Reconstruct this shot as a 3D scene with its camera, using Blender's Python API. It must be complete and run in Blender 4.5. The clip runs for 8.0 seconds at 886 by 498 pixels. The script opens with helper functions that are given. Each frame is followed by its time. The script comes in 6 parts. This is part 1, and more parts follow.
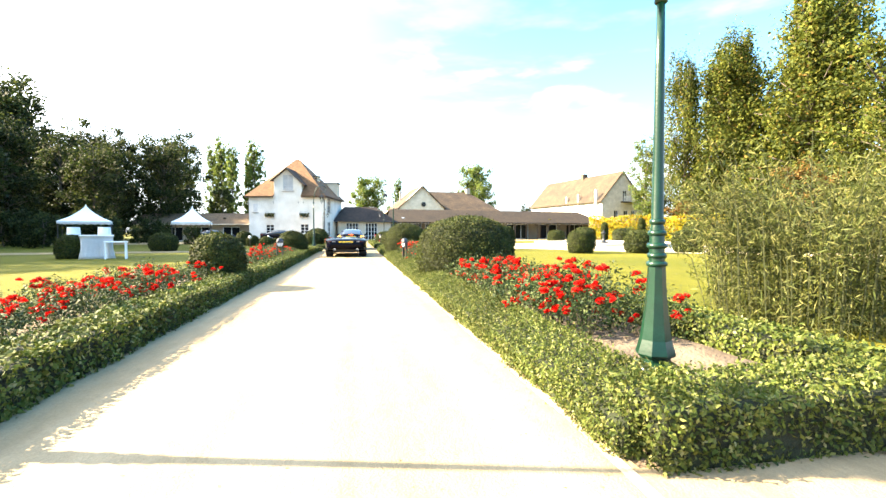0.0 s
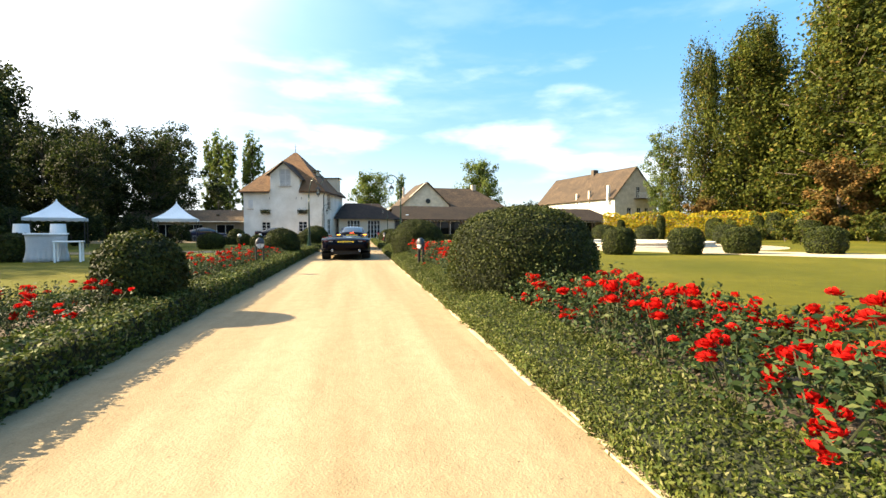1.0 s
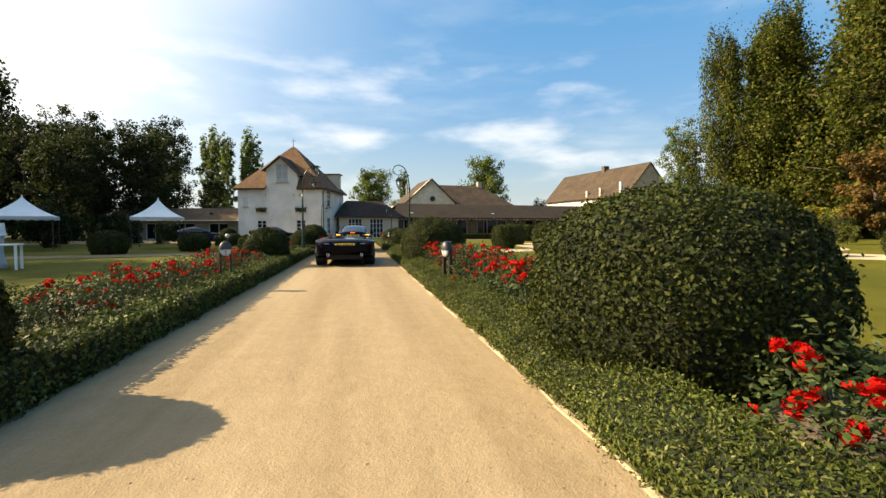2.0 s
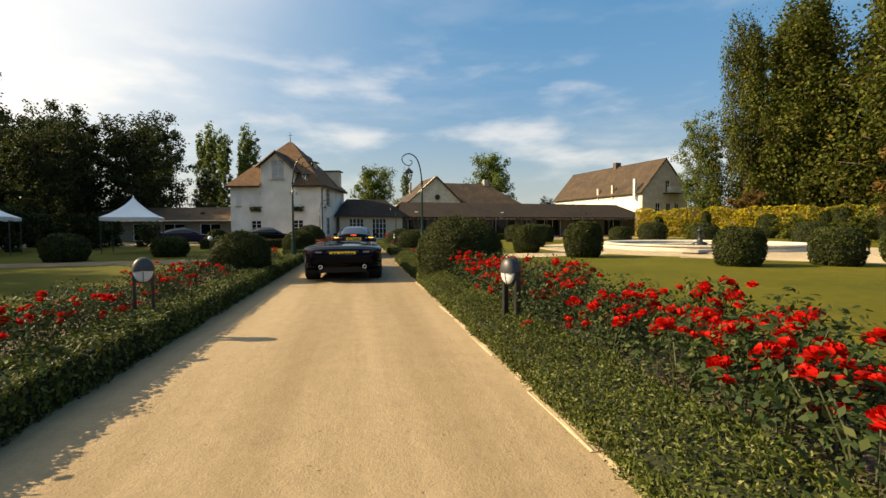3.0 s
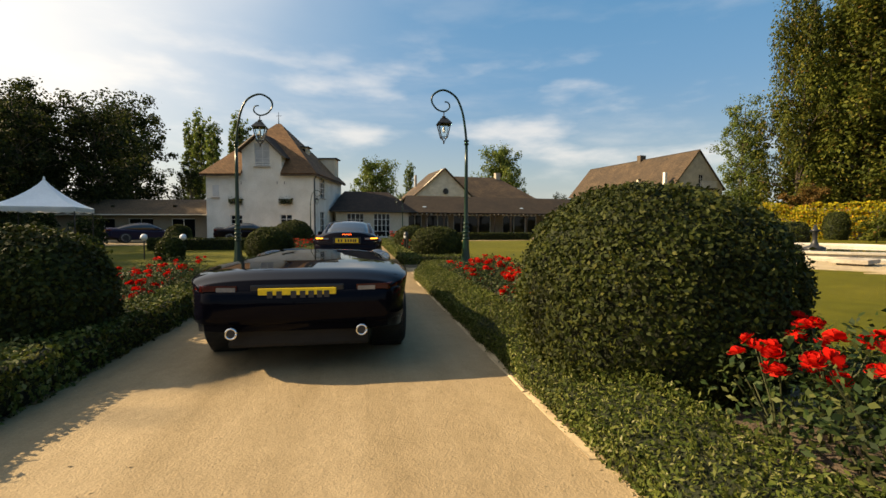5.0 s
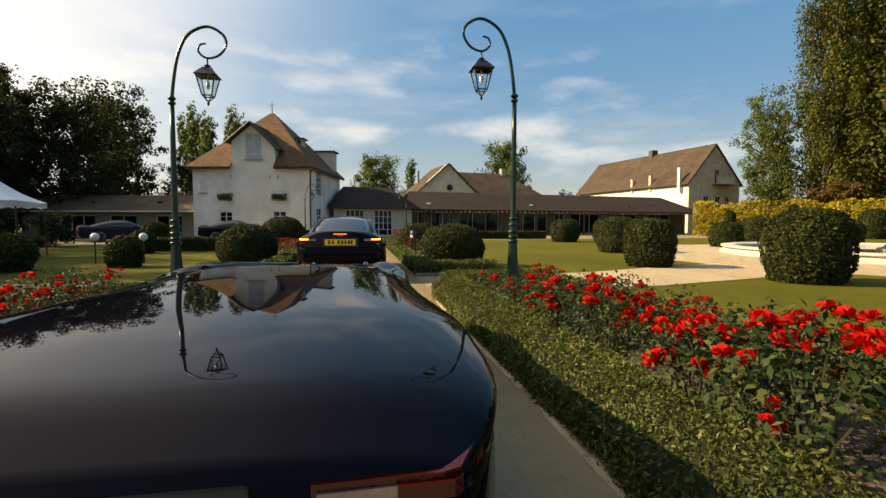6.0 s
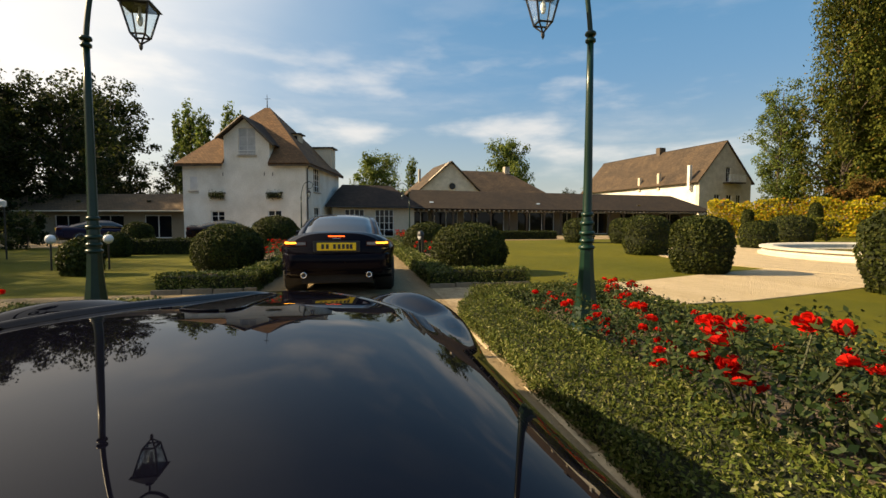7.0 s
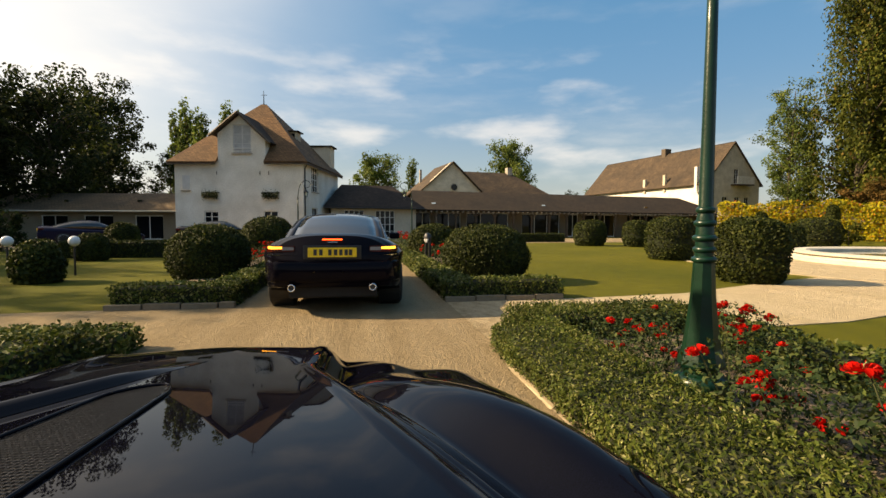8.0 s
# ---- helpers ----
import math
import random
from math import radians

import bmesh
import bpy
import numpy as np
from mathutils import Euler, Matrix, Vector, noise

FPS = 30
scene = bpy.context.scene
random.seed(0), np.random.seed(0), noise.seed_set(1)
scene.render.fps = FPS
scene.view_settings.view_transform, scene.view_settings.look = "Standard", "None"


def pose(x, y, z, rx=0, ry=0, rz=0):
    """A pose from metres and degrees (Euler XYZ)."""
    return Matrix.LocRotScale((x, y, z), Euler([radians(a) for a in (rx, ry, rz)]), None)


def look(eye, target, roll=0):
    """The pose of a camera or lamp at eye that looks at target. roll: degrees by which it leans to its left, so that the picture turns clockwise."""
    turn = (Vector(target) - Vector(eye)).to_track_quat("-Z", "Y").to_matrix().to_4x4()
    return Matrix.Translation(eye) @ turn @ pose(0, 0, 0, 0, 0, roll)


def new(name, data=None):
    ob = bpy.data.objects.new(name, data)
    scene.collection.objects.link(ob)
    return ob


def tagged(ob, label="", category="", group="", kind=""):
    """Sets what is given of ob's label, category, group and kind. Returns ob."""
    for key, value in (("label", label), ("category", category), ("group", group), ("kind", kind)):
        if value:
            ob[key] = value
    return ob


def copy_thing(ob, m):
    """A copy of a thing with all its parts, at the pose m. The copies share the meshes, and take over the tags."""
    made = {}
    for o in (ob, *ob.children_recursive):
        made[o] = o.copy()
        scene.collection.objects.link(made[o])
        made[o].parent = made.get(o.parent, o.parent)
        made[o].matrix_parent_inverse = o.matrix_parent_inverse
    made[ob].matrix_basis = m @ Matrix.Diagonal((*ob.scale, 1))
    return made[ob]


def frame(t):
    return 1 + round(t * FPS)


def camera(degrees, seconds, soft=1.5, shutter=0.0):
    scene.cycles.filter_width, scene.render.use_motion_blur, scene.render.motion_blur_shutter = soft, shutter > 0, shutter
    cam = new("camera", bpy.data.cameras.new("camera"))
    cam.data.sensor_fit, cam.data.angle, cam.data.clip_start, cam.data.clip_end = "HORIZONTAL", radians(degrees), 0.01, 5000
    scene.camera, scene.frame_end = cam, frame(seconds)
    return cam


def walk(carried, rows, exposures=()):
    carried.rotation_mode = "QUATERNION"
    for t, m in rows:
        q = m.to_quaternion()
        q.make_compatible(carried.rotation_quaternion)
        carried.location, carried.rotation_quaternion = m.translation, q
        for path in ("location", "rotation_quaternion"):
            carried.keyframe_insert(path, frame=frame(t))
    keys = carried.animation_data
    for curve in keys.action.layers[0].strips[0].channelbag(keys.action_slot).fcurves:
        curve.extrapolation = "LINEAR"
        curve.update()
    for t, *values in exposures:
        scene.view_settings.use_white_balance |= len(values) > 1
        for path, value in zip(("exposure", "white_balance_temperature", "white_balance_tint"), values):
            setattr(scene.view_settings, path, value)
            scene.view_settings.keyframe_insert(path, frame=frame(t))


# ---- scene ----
cam = camera(87.3, 8.0)
METRES, EYE, TILT, LEAN, TURN = 24.0, 1.16, -7.8, -2.1, -10.6
ROWS = [
    (0.0, 0.0, 0.0, 0.0, 0.21, 5.69, 2.11),
    (0.5, -0.0141, 0.0754, 0.0103, 0.31, 5.48, 2.09),
    (1.0, -0.027, 0.1427, 0.0204, 0.39, 5.44, 2.06),
    (1.5, -0.0392, 0.2089, 0.0297, 0.48, 5.34, 2.06),
    (3.0, -0.0796, 0.4185, 0.0652, 0.8, 5.19, 2.26),
    (3.5, -0.0919, 0.4903, 0.0753, 0.79, 5.06, 1.99),
    (4.0, -0.1063, 0.5657, 0.0848, 0.8, 4.88, 1.92),
    (4.5, -0.1193, 0.6396, 0.095, 0.79, 4.94, 1.87),
    (6.0, -0.152, 0.8335, 0.1217, 0.86, 4.67, 1.83),
    (6.5, -0.1617, 0.8796, 0.1277, 0.83, 4.53, 1.64),
    (7.0, -0.1689, 0.9145, 0.1328, 0.82, 4.65, 1.94),
    (7.5, -0.1757, 0.9444, 0.1372, 0.75, 4.82, 1.77),
    (8.0, -0.1813, 0.9731, 0.1405, 0.71, 4.89, 1.75),
]
EXPOSURES = [(0.0, 3.3, 6800, 8), (0.5, 2.6, 6800, 8), (1.0, 2.05, 6950, 9), (1.5, 1.7, 7100, 9), (3.0, 1.03, 7700, 10), (8.0, 1.05, 8050, 11)]
walk(cam, [(t, pose(0, 0, EYE, TILT, LEAN, TURN) @ pose(METRES * x, METRES * y, METRES * z, 90 + pitch, roll, yaw)) for t, x, y, z, yaw, pitch, roll in ROWS], EXPOSURES)

# ---- sky and sun ----
SUN_AZ = 76.5      # degrees to the left of the drive's direction
SUN_EL = 31.5
SUN_DIR = Vector((-math.sin(radians(SUN_AZ)) * math.cos(radians(SUN_EL)), math.cos(radians(SUN_AZ)) * math.cos(radians(SUN_EL)), math.sin(radians(SUN_EL))))
world = bpy.data.worlds.new("sky")
scene.world = world
world.use_nodes = True
wt = world.node_tree
wt.nodes.clear()
w_out = wt.nodes.new("ShaderNodeOutputWorld")
w_bg = wt.nodes.new("ShaderNodeBackground")
w_sky = wt.nodes.new("ShaderNodeTexSky")
w_sky.sky_type = "NISHITA"
w_sky.sun_disc = False
w_sky.sun_elevation = radians(SUN_EL)
w_sky.sun_rotation = radians(-SUN_AZ)
w_sky.air_density, w_sky.dust_density, w_sky.ozone_density = 1.15, 2.0, 3.2
w_co = wt.nodes.new("ShaderNodeTexCoord")


def sky_math(op, a, b, c=None):
    """One sum on values or sockets of the sky."""
    n = wt.nodes.new("ShaderNodeMath")
    n.operation = op
    for slot, v in enumerate((a, b, c)):
        if isinstance(v, (int, float)):
            n.inputs[slot].default_value = v
        elif v is not None:
            wt.links.new(v, n.inputs[slot])
    return n.outputs[0]


def sky_ramp(fac, stops):
    r = wt.nodes.new("ShaderNodeValToRGB")
    r.color_ramp.interpolation = "B_SPLINE" if len(stops) > 4 else "EASE"
    e = r.color_ramp.elements
    while len(e) < len(stops):
        e.new(0.5)
    for k, (p, v) in zip(e, stops):
        k.position, k.color = p, (v, v, v, 1)
    wt.links.new(fac, r.inputs["Fac"])
    return r.outputs["Color"]


def sky_over(fac, under, colour):
    m = wt.nodes.new("ShaderNodeMix")
    m.data_type = "RGBA"
    wt.links.new(fac, m.inputs[0])
    wt.links.new(under, m.inputs[6])
    m.inputs[7].default_value = (*colour, 1)
    return m.outputs[2]


def sky_noise(scale, stretch, turn, detail=7.0, rough=0.52):
    mp = wt.nodes.new("ShaderNodeMapping")
    mp.inputs["Scale"].default_value = stretch
    mp.inputs["Rotation"].default_value = [radians(a) for a in turn]
    n = wt.nodes.new("ShaderNodeTexNoise")
    n.inputs["Scale"].default_value, n.inputs["Detail"].default_value, n.inputs["Roughness"].default_value = scale, detail, rough
    wt.links.new(w_co.outputs["Generated"], mp.inputs["Vector"])
    wt.links.new(mp.outputs["Vector"], n.inputs["Vector"])
    return n.outputs["Fac"]


w_sat = wt.nodes.new("ShaderNodeHueSaturation")
w_sat.inputs["Saturation"].default_value = 1.45
w_sat.inputs["Hue"].default_value = 0.492
wt.links.new(w_sky.outputs["Color"], w_sat.inputs["Color"])
w_sep = wt.nodes.new("ShaderNodeSeparateXYZ")
wt.links.new(w_co.outputs["Generated"], w_sep.inputs[0])
w_up = w_sep.outputs["Z"]
# pale haze that thins out above the roofs
w_colour = sky_over(sky_ramp(w_up, [(0.0, 0.72), (0.12, 0.58), (0.50, 0.10)]), w_sat.outputs["Color"], (3.9, 4.75, 5.7))
w_colour = sky_over(sky_ramp(w_up, [(0.03, 0.0), (0.30, 0.62)]), w_colour, (0.76, 2.60, 5.5))
# a low bank of soft broken cloud and thin streaks over it
w_band = sky_ramp(w_up, [(0.02, 0.35), (0.15, 1.0), (0.27, 0.75), (0.42, 0.14)])
w_soft = sky_ramp(sky_noise(3.6, (1.0, 1.0, 3.4), (0, 7, 40)), [(0.47, 0.0), (0.72, 0.66)])
w_wisp = sky_ramp(sky_noise(2.2, (0.7, 1.6, 4.2), (0, 10, 20), 9.0, 0.6), [(0.54, 0.0), (0.85, 0.34)])
w_cloud = sky_math("MULTIPLY", sky_math("MAXIMUM", w_soft, w_wisp), w_band)
w_colour = sky_over(w_cloud, w_colour, (7.6, 7.8, 8.3))
# the bright veil round the sun
w_dot = wt.nodes.new("ShaderNodeVectorMath")
w_dot.operation = "DOT_PRODUCT"
w_dot.inputs[1].default_value = SUN_DIR
wt.links.new(w_co.outputs["Generated"], w_dot.inputs[0])
w_veil = sky_ramp(sky_math("MULTIPLY_ADD", sky_noise(1.8, (1.0, 1.0, 2.4), (0, 9, 25)), 0.20, w_dot.outputs["Value"]), [(0.36, 0.0), (0.56, 0.10), (0.72, 0.34), (0.86, 0.70), (1.0, 0.80)])
w_colour = sky_over(w_veil, w_colour, (10.5, 10.5, 10.6))
wt.links.new(w_colour, w_bg.inputs["Color"])
w_bg.inputs["Strength"].default_value = 0.066
wt.links.new(w_bg.outputs["Background"], w_out.inputs["Surface"])

sun = new("sun", bpy.data.lights.new("sun", "SUN"))
sun.data.energy = 5.0
sun.data.angle = radians(0.6)
sun.data.color = (1.0, 0.84, 0.60)
sun.matrix_world = look(SUN_DIR * 100, (0, 0, 0))

# ---- materials ----


def material(name, rough=0.7, metal=0.0, spec=0.5):
    m = bpy.data.materials.new(name)
    m.use_nodes = True
    b = m.node_tree.nodes["Principled BSDF"]
    b.inputs["Roughness"].default_value = rough
    b.inputs["Metallic"].default_value = metal
    b.inputs["Specular IOR Level"].default_value = spec
    return m, m.node_tree, b


def noise_node(nt, scale, detail=4.0, space="Object", stretch=(1, 1, 1), rough=0.55):
    co = nt.nodes.new("ShaderNodeTexCoord")
    mp = nt.nodes.new("ShaderNodeMapping")
    mp.inputs["Scale"].default_value = stretch
    n = nt.nodes.new("ShaderNodeTexNoise")
    n.inputs["Scale"].default_value = scale
    n.inputs["Detail"].default_value = detail
    n.inputs["Roughness"].default_value = rough
    if space == "World":
        geo = nt.nodes.new("ShaderNodeNewGeometry")
        nt.links.new(geo.outputs["Position"], mp.inputs["Vector"])
    else:
        nt.links.new(co.outputs[space], mp.inputs["Vector"])
    nt.links.new(mp.outputs["Vector"], n.inputs["Vector"])
    return n


def ramp(nt, source, stops):
    r = nt.nodes.new("ShaderNodeValToRGB")
    e = r.color_ramp.elements
    while len(e) < len(stops):
        e.new(0.5)
    for k, (p, c) in zip(e, stops):
        k.position = p
        k.color = (*c, 1)
    nt.links.new(source, r.inputs["Fac"])
    return r


def mixed(nt, fac, a, b, mode="MIX"):
    m = nt.nodes.new("ShaderNodeMix")
    m.data_type = "RGBA"
    m.blend_type = mode
    for value, slot in ((fac, 0), (a, 6), (b, 7)):
        if isinstance(value, (int, float)):
            m.inputs[slot].default_value = value
        elif isinstance(value, tuple):
            m.inputs[slot].default_value = (*value, 1)
        else:
            nt.links.new(value, m.inputs[slot])
    return m.outputs[2]


def bump(nt, bsdf, height, strength=0.3, distance=0.01):
    b = nt.nodes.new("ShaderNodeBump")
    b.inputs["Strength"].default_value = strength
    b.inputs["Distance"].default_value = distance
    nt.links.new(height, b.inputs["Height"])
    nt.links.new(b.outputs["Normal"], bsdf.inputs["Normal"])


def surface(name, low, high, scale=3.0, fine=40.0, rough=0.8, metal=0.0, bumps=0.25, dist=0.01, space="Object", stretch=(1, 1, 1), spec=0.4):
    """A worn plain surface: two tones at a large scale, grain and relief at a fine one."""
    m, nt, b = material(name, rough, metal, spec)
    n1 = noise_node(nt, scale, 5, space, stretch)
    n2 = noise_node(nt, fine, 3, space, stretch)
    r1 = ramp(nt, n1.outputs["Fac"], [(0.3, low), (0.7, high)])
    r2 = ramp(nt, n2.outputs["Fac"], [(0.3, (0.82, 0.82, 0.82)), (0.7, (1.08, 1.08, 1.08))])
    nt.links.new(mixed(nt, 1.0, r1.outputs["Color"], r2.outputs["Color"], "MULTIPLY"), b.inputs["Base Color"])
    bump(nt, b, n2.outputs["Fac"], bumps, dist)
    return m


def leafy(name, stops, rough=0.55, trans=0.25, patch=0.8, dull=(0.55, 0.55, 0.5)):
    """Leaves: each its own tone, with slow patches over the plant and some light let through."""
    m, nt, b = material(name, rough + 0.12, 0.0, 0.2)
    geo = nt.nodes.new("ShaderNodeNewGeometry")
    r = ramp(nt, geo.outputs["Random Per Island"], stops)
    n = noise_node(nt, patch, 3, "World")
    r2 = ramp(nt, n.outputs["Fac"], [(0.35, dull), (0.65, (1.0, 1.0, 1.0))])
    col = mixed(nt, 1.0, r.outputs["Color"], r2.outputs["Color"], "MULTIPLY")
    nt.links.new(col, b.inputs["Base Color"])
    tr = nt.nodes.new("ShaderNodeBsdfTranslucent")
    nt.links.new(col, tr.inputs["Color"])
    mx = nt.nodes.new("ShaderNodeMixShader")
    mx.inputs[0].default_value = trans
    out = nt.nodes["Material Output"]
    nt.links.new(b.outputs[0], mx.inputs[1])
    nt.links.new(tr.outputs[0], mx.inputs[2])
    nt.links.new(mx.outputs[0], out.inputs["Surface"])
    return m


def gravel_material(name, low, high, near=None, tracks=0.0):
    m, nt, b = material(name, 0.95, 0.0, 0.2)
    n0 = noise_node(nt, 0.6, 5, "World", (3.0, 0.16, 1))
    n1 = noise_node(nt, 6.0, 7, "World", (1, 0.7, 1), 0.68)
    geo = nt.nodes.new("ShaderNodeNewGeometry")
    v = nt.nodes.new("ShaderNodeTexVoronoi")
    v.inputs["Scale"].default_value = 85.0
    nt.links.new(geo.outputs["Position"], v.inputs["Vector"])
    r0 = ramp(nt, n0.outputs["Fac"], [(0.30 + tracks, low), (0.72 - tracks, high)])
    r1 = ramp(nt, n1.outputs["Fac"], [(0.28, (0.86, 0.85, 0.83)), (0.72, (1.06, 1.06, 1.06))])
    tone = r0.outputs["Color"]
    if near:
        # worn-in darker stone where the path meets the drive
        sep = nt.nodes.new("ShaderNodeSeparateXYZ")
        nt.links.new(geo.outputs["Position"], sep.inputs[0])
        add = nt.nodes.new("ShaderNodeMath")
        add.operation = "MULTIPLY_ADD"
        add.inputs[1].default_value = 0.16
        nt.links.new(sep.outputs["X"], add.inputs[0])
        nt.links.new(n1.outputs["Fac"], add.inputs[2])
        rn = ramp(nt, add.outputs[0], [(0.55, (0, 0, 0)), (1.1, (1, 1, 1))])
        rl = ramp(nt, n0.outputs["Fac"], [(0.3, near[0]), (0.72, near[1])])
        tone = mixed(nt, rn.outputs["Color"], rl.outputs["Color"], tone)
    rv = ramp(nt, v.outputs["Color"], [(0.0, (0.88, 0.88, 0.87)), (1.0, (1.06, 1.06, 1.06))])
    c = mixed(nt, 1.0, tone, r1.outputs["Color"], "MULTIPLY")
    c = mixed(nt, 1.0, c, rv.outputs["Color"], "MULTIPLY")
    nt.links.new(c, b.inputs["Base Color"])
    n3 = noise_node(nt, 15.0, 7, "World", (1, 1, 1), 0.7)
    h = nt.nodes.new("ShaderNodeMath")
    h.operation = "MULTIPLY_ADD"
    h.inputs[1].default_value = 0.25
    nt.links.new(v.outputs["Distance"], h.inputs[0])
    nt.links.new(n3.outputs["Fac"], h.inputs[2])
    # rolled firm along the drive, loose and rough at the crossing
    sy = nt.nodes.new("ShaderNodeSeparateXYZ")
    nt.links.new(geo.outputs["Position"], sy.inputs[0])
    mr = nt.nodes.new("ShaderNodeMapRange")
    for slot, value in (("From Min", 23.0), ("From Max", 27.5), ("To Min", 0.12), ("To Max", 1.0)):
        mr.inputs[slot].default_value = value
    nt.links.new(sy.outputs["Y"], mr.inputs["Value"])
    hh = nt.nodes.new("ShaderNodeMath")
    hh.operation = "MULTIPLY"
    nt.links.new(h.outputs[0], hh.inputs[0])
    nt.links.new(mr.outputs[0], hh.inputs[1])
    bump(nt, b, hh.outputs[0], 0.9, 0.075)
    return m


def lawn_material():
    m, nt, b = material("mown_grass", 0.9, 0.0, 0.15)
    n0 = noise_node(nt, 0.22, 4, "World")
    n1 = noise_node(nt, 2.5, 5, "World")
    n2 = noise_node(nt, 90.0, 3, "World", (1, 1, 1))
    r0 = ramp(nt, n0.outputs["Fac"], [(0.3, (0.0798, 0.0846, 0.0041)), (0.55, (0.112, 0.106, 0.00616)), (0.75, (0.156, 0.134, 0.0133))])
    r1 = ramp(nt, n1.outputs["Fac"], [(0.3, (0.8, 0.82, 0.8)), (0.7, (1.1, 1.08, 1.05))])
    r2 = ramp(nt, n2.outputs["Fac"], [(0.25, (0.6, 0.6, 0.6)), (0.75, (1.25, 1.25, 1.2))])
    c = mixed(nt, 1.0, r0.outputs["Color"], r1.outputs["Color"], "MULTIPLY")
    c = mixed(nt, 1.0, c, r2.outputs["Color"], "MULTIPLY")
    nt.links.new(c, b.inputs["Base Color"])
    bump(nt, b, n2.outputs["Fac"], 0.8, 0.03)
    return m


def paint_material(name, colour, rough=0.08, flake=(0.0, 0.0, 0.0)):
    m, nt, b = material(name, rough, 0.0, 0.075)
    n = noise_node(nt, 700.0, 2)
    r = ramp(nt, n.outputs["Fac"], [(0.35, colour), (0.7, tuple(c + f for c, f in zip(colour, flake)))])
    nt.links.new(r.outputs["Color"], b.inputs["Base Color"])
    n2 = noise_node(nt, 5.0, 4)
    r2 = ramp(nt, n2.outputs["Fac"], [(0.3, (rough * 0.7,) * 3), (0.75, (rough * 1.6,) * 3)])
    nt.links.new(r2.outputs["Color"], b.inputs["Roughness"])
    return m


def glow_material(name, colour, strength):
    m, nt, b = material(name, 0.2)
    b.inputs["Base Color"].default_value = (*colour, 1)
    b.inputs["Emission Color"].default_value = (*colour, 1)
    b.inputs["Emission Strength"].default_value = strength
    return m


def glass_material(name, tint=(0.9, 0.95, 0.95), rough=0.02):
    m, nt, b = material(name, rough, 0.0, 0.5)
    b.inputs["Base Color"].default_value = (*tint, 1)
    b.inputs["Transmission Weight"].default_value = 1.0
    b.inputs["IOR"].default_value = 1.45
    return m


def roof_material(name, low, high):
    """Weathered flat tiles: courses and staggered joints in relief, each tile a little different."""
    m, nt, b = material(name, 0.85, 0.0, 0.25)
    co = nt.nodes.new("ShaderNodeTexCoord")
    br = nt.nodes.new("ShaderNodeTexBrick")
    br.inputs["Scale"].default_value = 1.0
    br.inputs["Brick Width"].default_value = 0.26
    br.inputs["Row Height"].default_value = 0.16
    br.inputs["Mortar Size"].default_value = 0.012
    br.inputs["Color1"].default_value = (*low, 1)
    br.inputs["Color2"].default_value = (*high, 1)
    br.inputs["Mortar"].default_value = tuple(c * 0.45 for c in low) + (1,)
    nt.links.new(co.outputs["UV"], br.inputs["Vector"])
    n = noise_node(nt, 0.55, 6, "World")
    r = ramp(nt, n.outputs["Fac"], [(0.3, (0.62, 0.64, 0.66)), (0.7, (1.15, 1.1, 1.0))])
    nt.links.new(mixed(nt, 1.0, br.outputs["Color"], r.outputs["Color"], "MULTIPLY"), b.inputs["Base Color"])
    bump(nt, b, br.outputs["Fac"], -0.5, 0.02)
    return m


M_LAWN = lawn_material()
M_GRAVEL = gravel_material("pale_gravel", (0.257, 0.191, 0.11), (0.339, 0.259, 0.158), None, 0.08)
M_GRAVEL2 = gravel_material("light_path_gravel", (0.47, 0.37, 0.233), (0.59, 0.48, 0.323), ((0.257, 0.191, 0.11), (0.339, 0.259, 0.158)))
M_KERB = surface("kerb_stone", (0.329, 0.246, 0.146), (0.51, 0.402, 0.255), 2.5, 30, 0.85, bumps=0.4)
M_PALE = surface("pale_fountain_stone", (0.442, 0.399, 0.323), (0.595, 0.552, 0.468), 1.2, 20, 0.85, bumps=0.4)
M_SOIL = surface("bed_soil", (0.0648, 0.0432, 0.0288), (0.173, 0.13, 0.0864), 2.0, 35, 0.95, bumps=0.9, dist=0.03, space="Object")
M_BOX = leafy("box_leaves", [(0.0, (0.0311, 0.051, 0.00792)), (0.5, (0.0802, 0.109, 0.0167)), (0.8, (0.135, 0.151, 0.0299)), (0.93, (0.196, 0.198, 0.066)), (1.0, (0.278, 0.273, 0.132))], 0.55, 0.2, 1.6)
M_YEW = leafy("clipped_dome_leaves", [(0.0, (0.0138, 0.022, 0.00366)), (0.5, (0.0344, 0.0481, 0.00687)), (0.9, (0.0642, 0.0758, 0.0119)), (1.0, (0.092, 0.092, 0.0183))], 0.55, 0.25, 2.2)
# near-black filler: the shade between the leaves is put into its colour
M_CORE = surface("hedge_inner_shade", (0.0072, 0.0108, 0.0036), (0.018, 0.024, 0.0072), 6, 40, 0.95, bumps=0.8, dist=0.03)
M_ROSELEAF = leafy("rose_leaves", [(0.0, (0.012, 0.030, 0.008)), (0.6, (0.036, 0.062, 0.014)), (1.0, (0.10, 0.11, 0.032))], 0.5, 0.22, 2.5)
M_ROSE = leafy("red_rose_petals", [(0.0, (0.413, 0.00258, 0.00172)), (0.6, (0.636, 0.00602, 0.00344)), (0.94, (0.705, 0.0172, 0.0086)), (1.0, (0.688, 0.0774, 0.0516))], 0.75, 0.3, 3.0, (0.731, 0.688, 0.688))
M_STEM = surface("green_stem", (0.025, 0.032, 0.010), (0.05, 0.055, 0.016), 8, 50, 0.7)
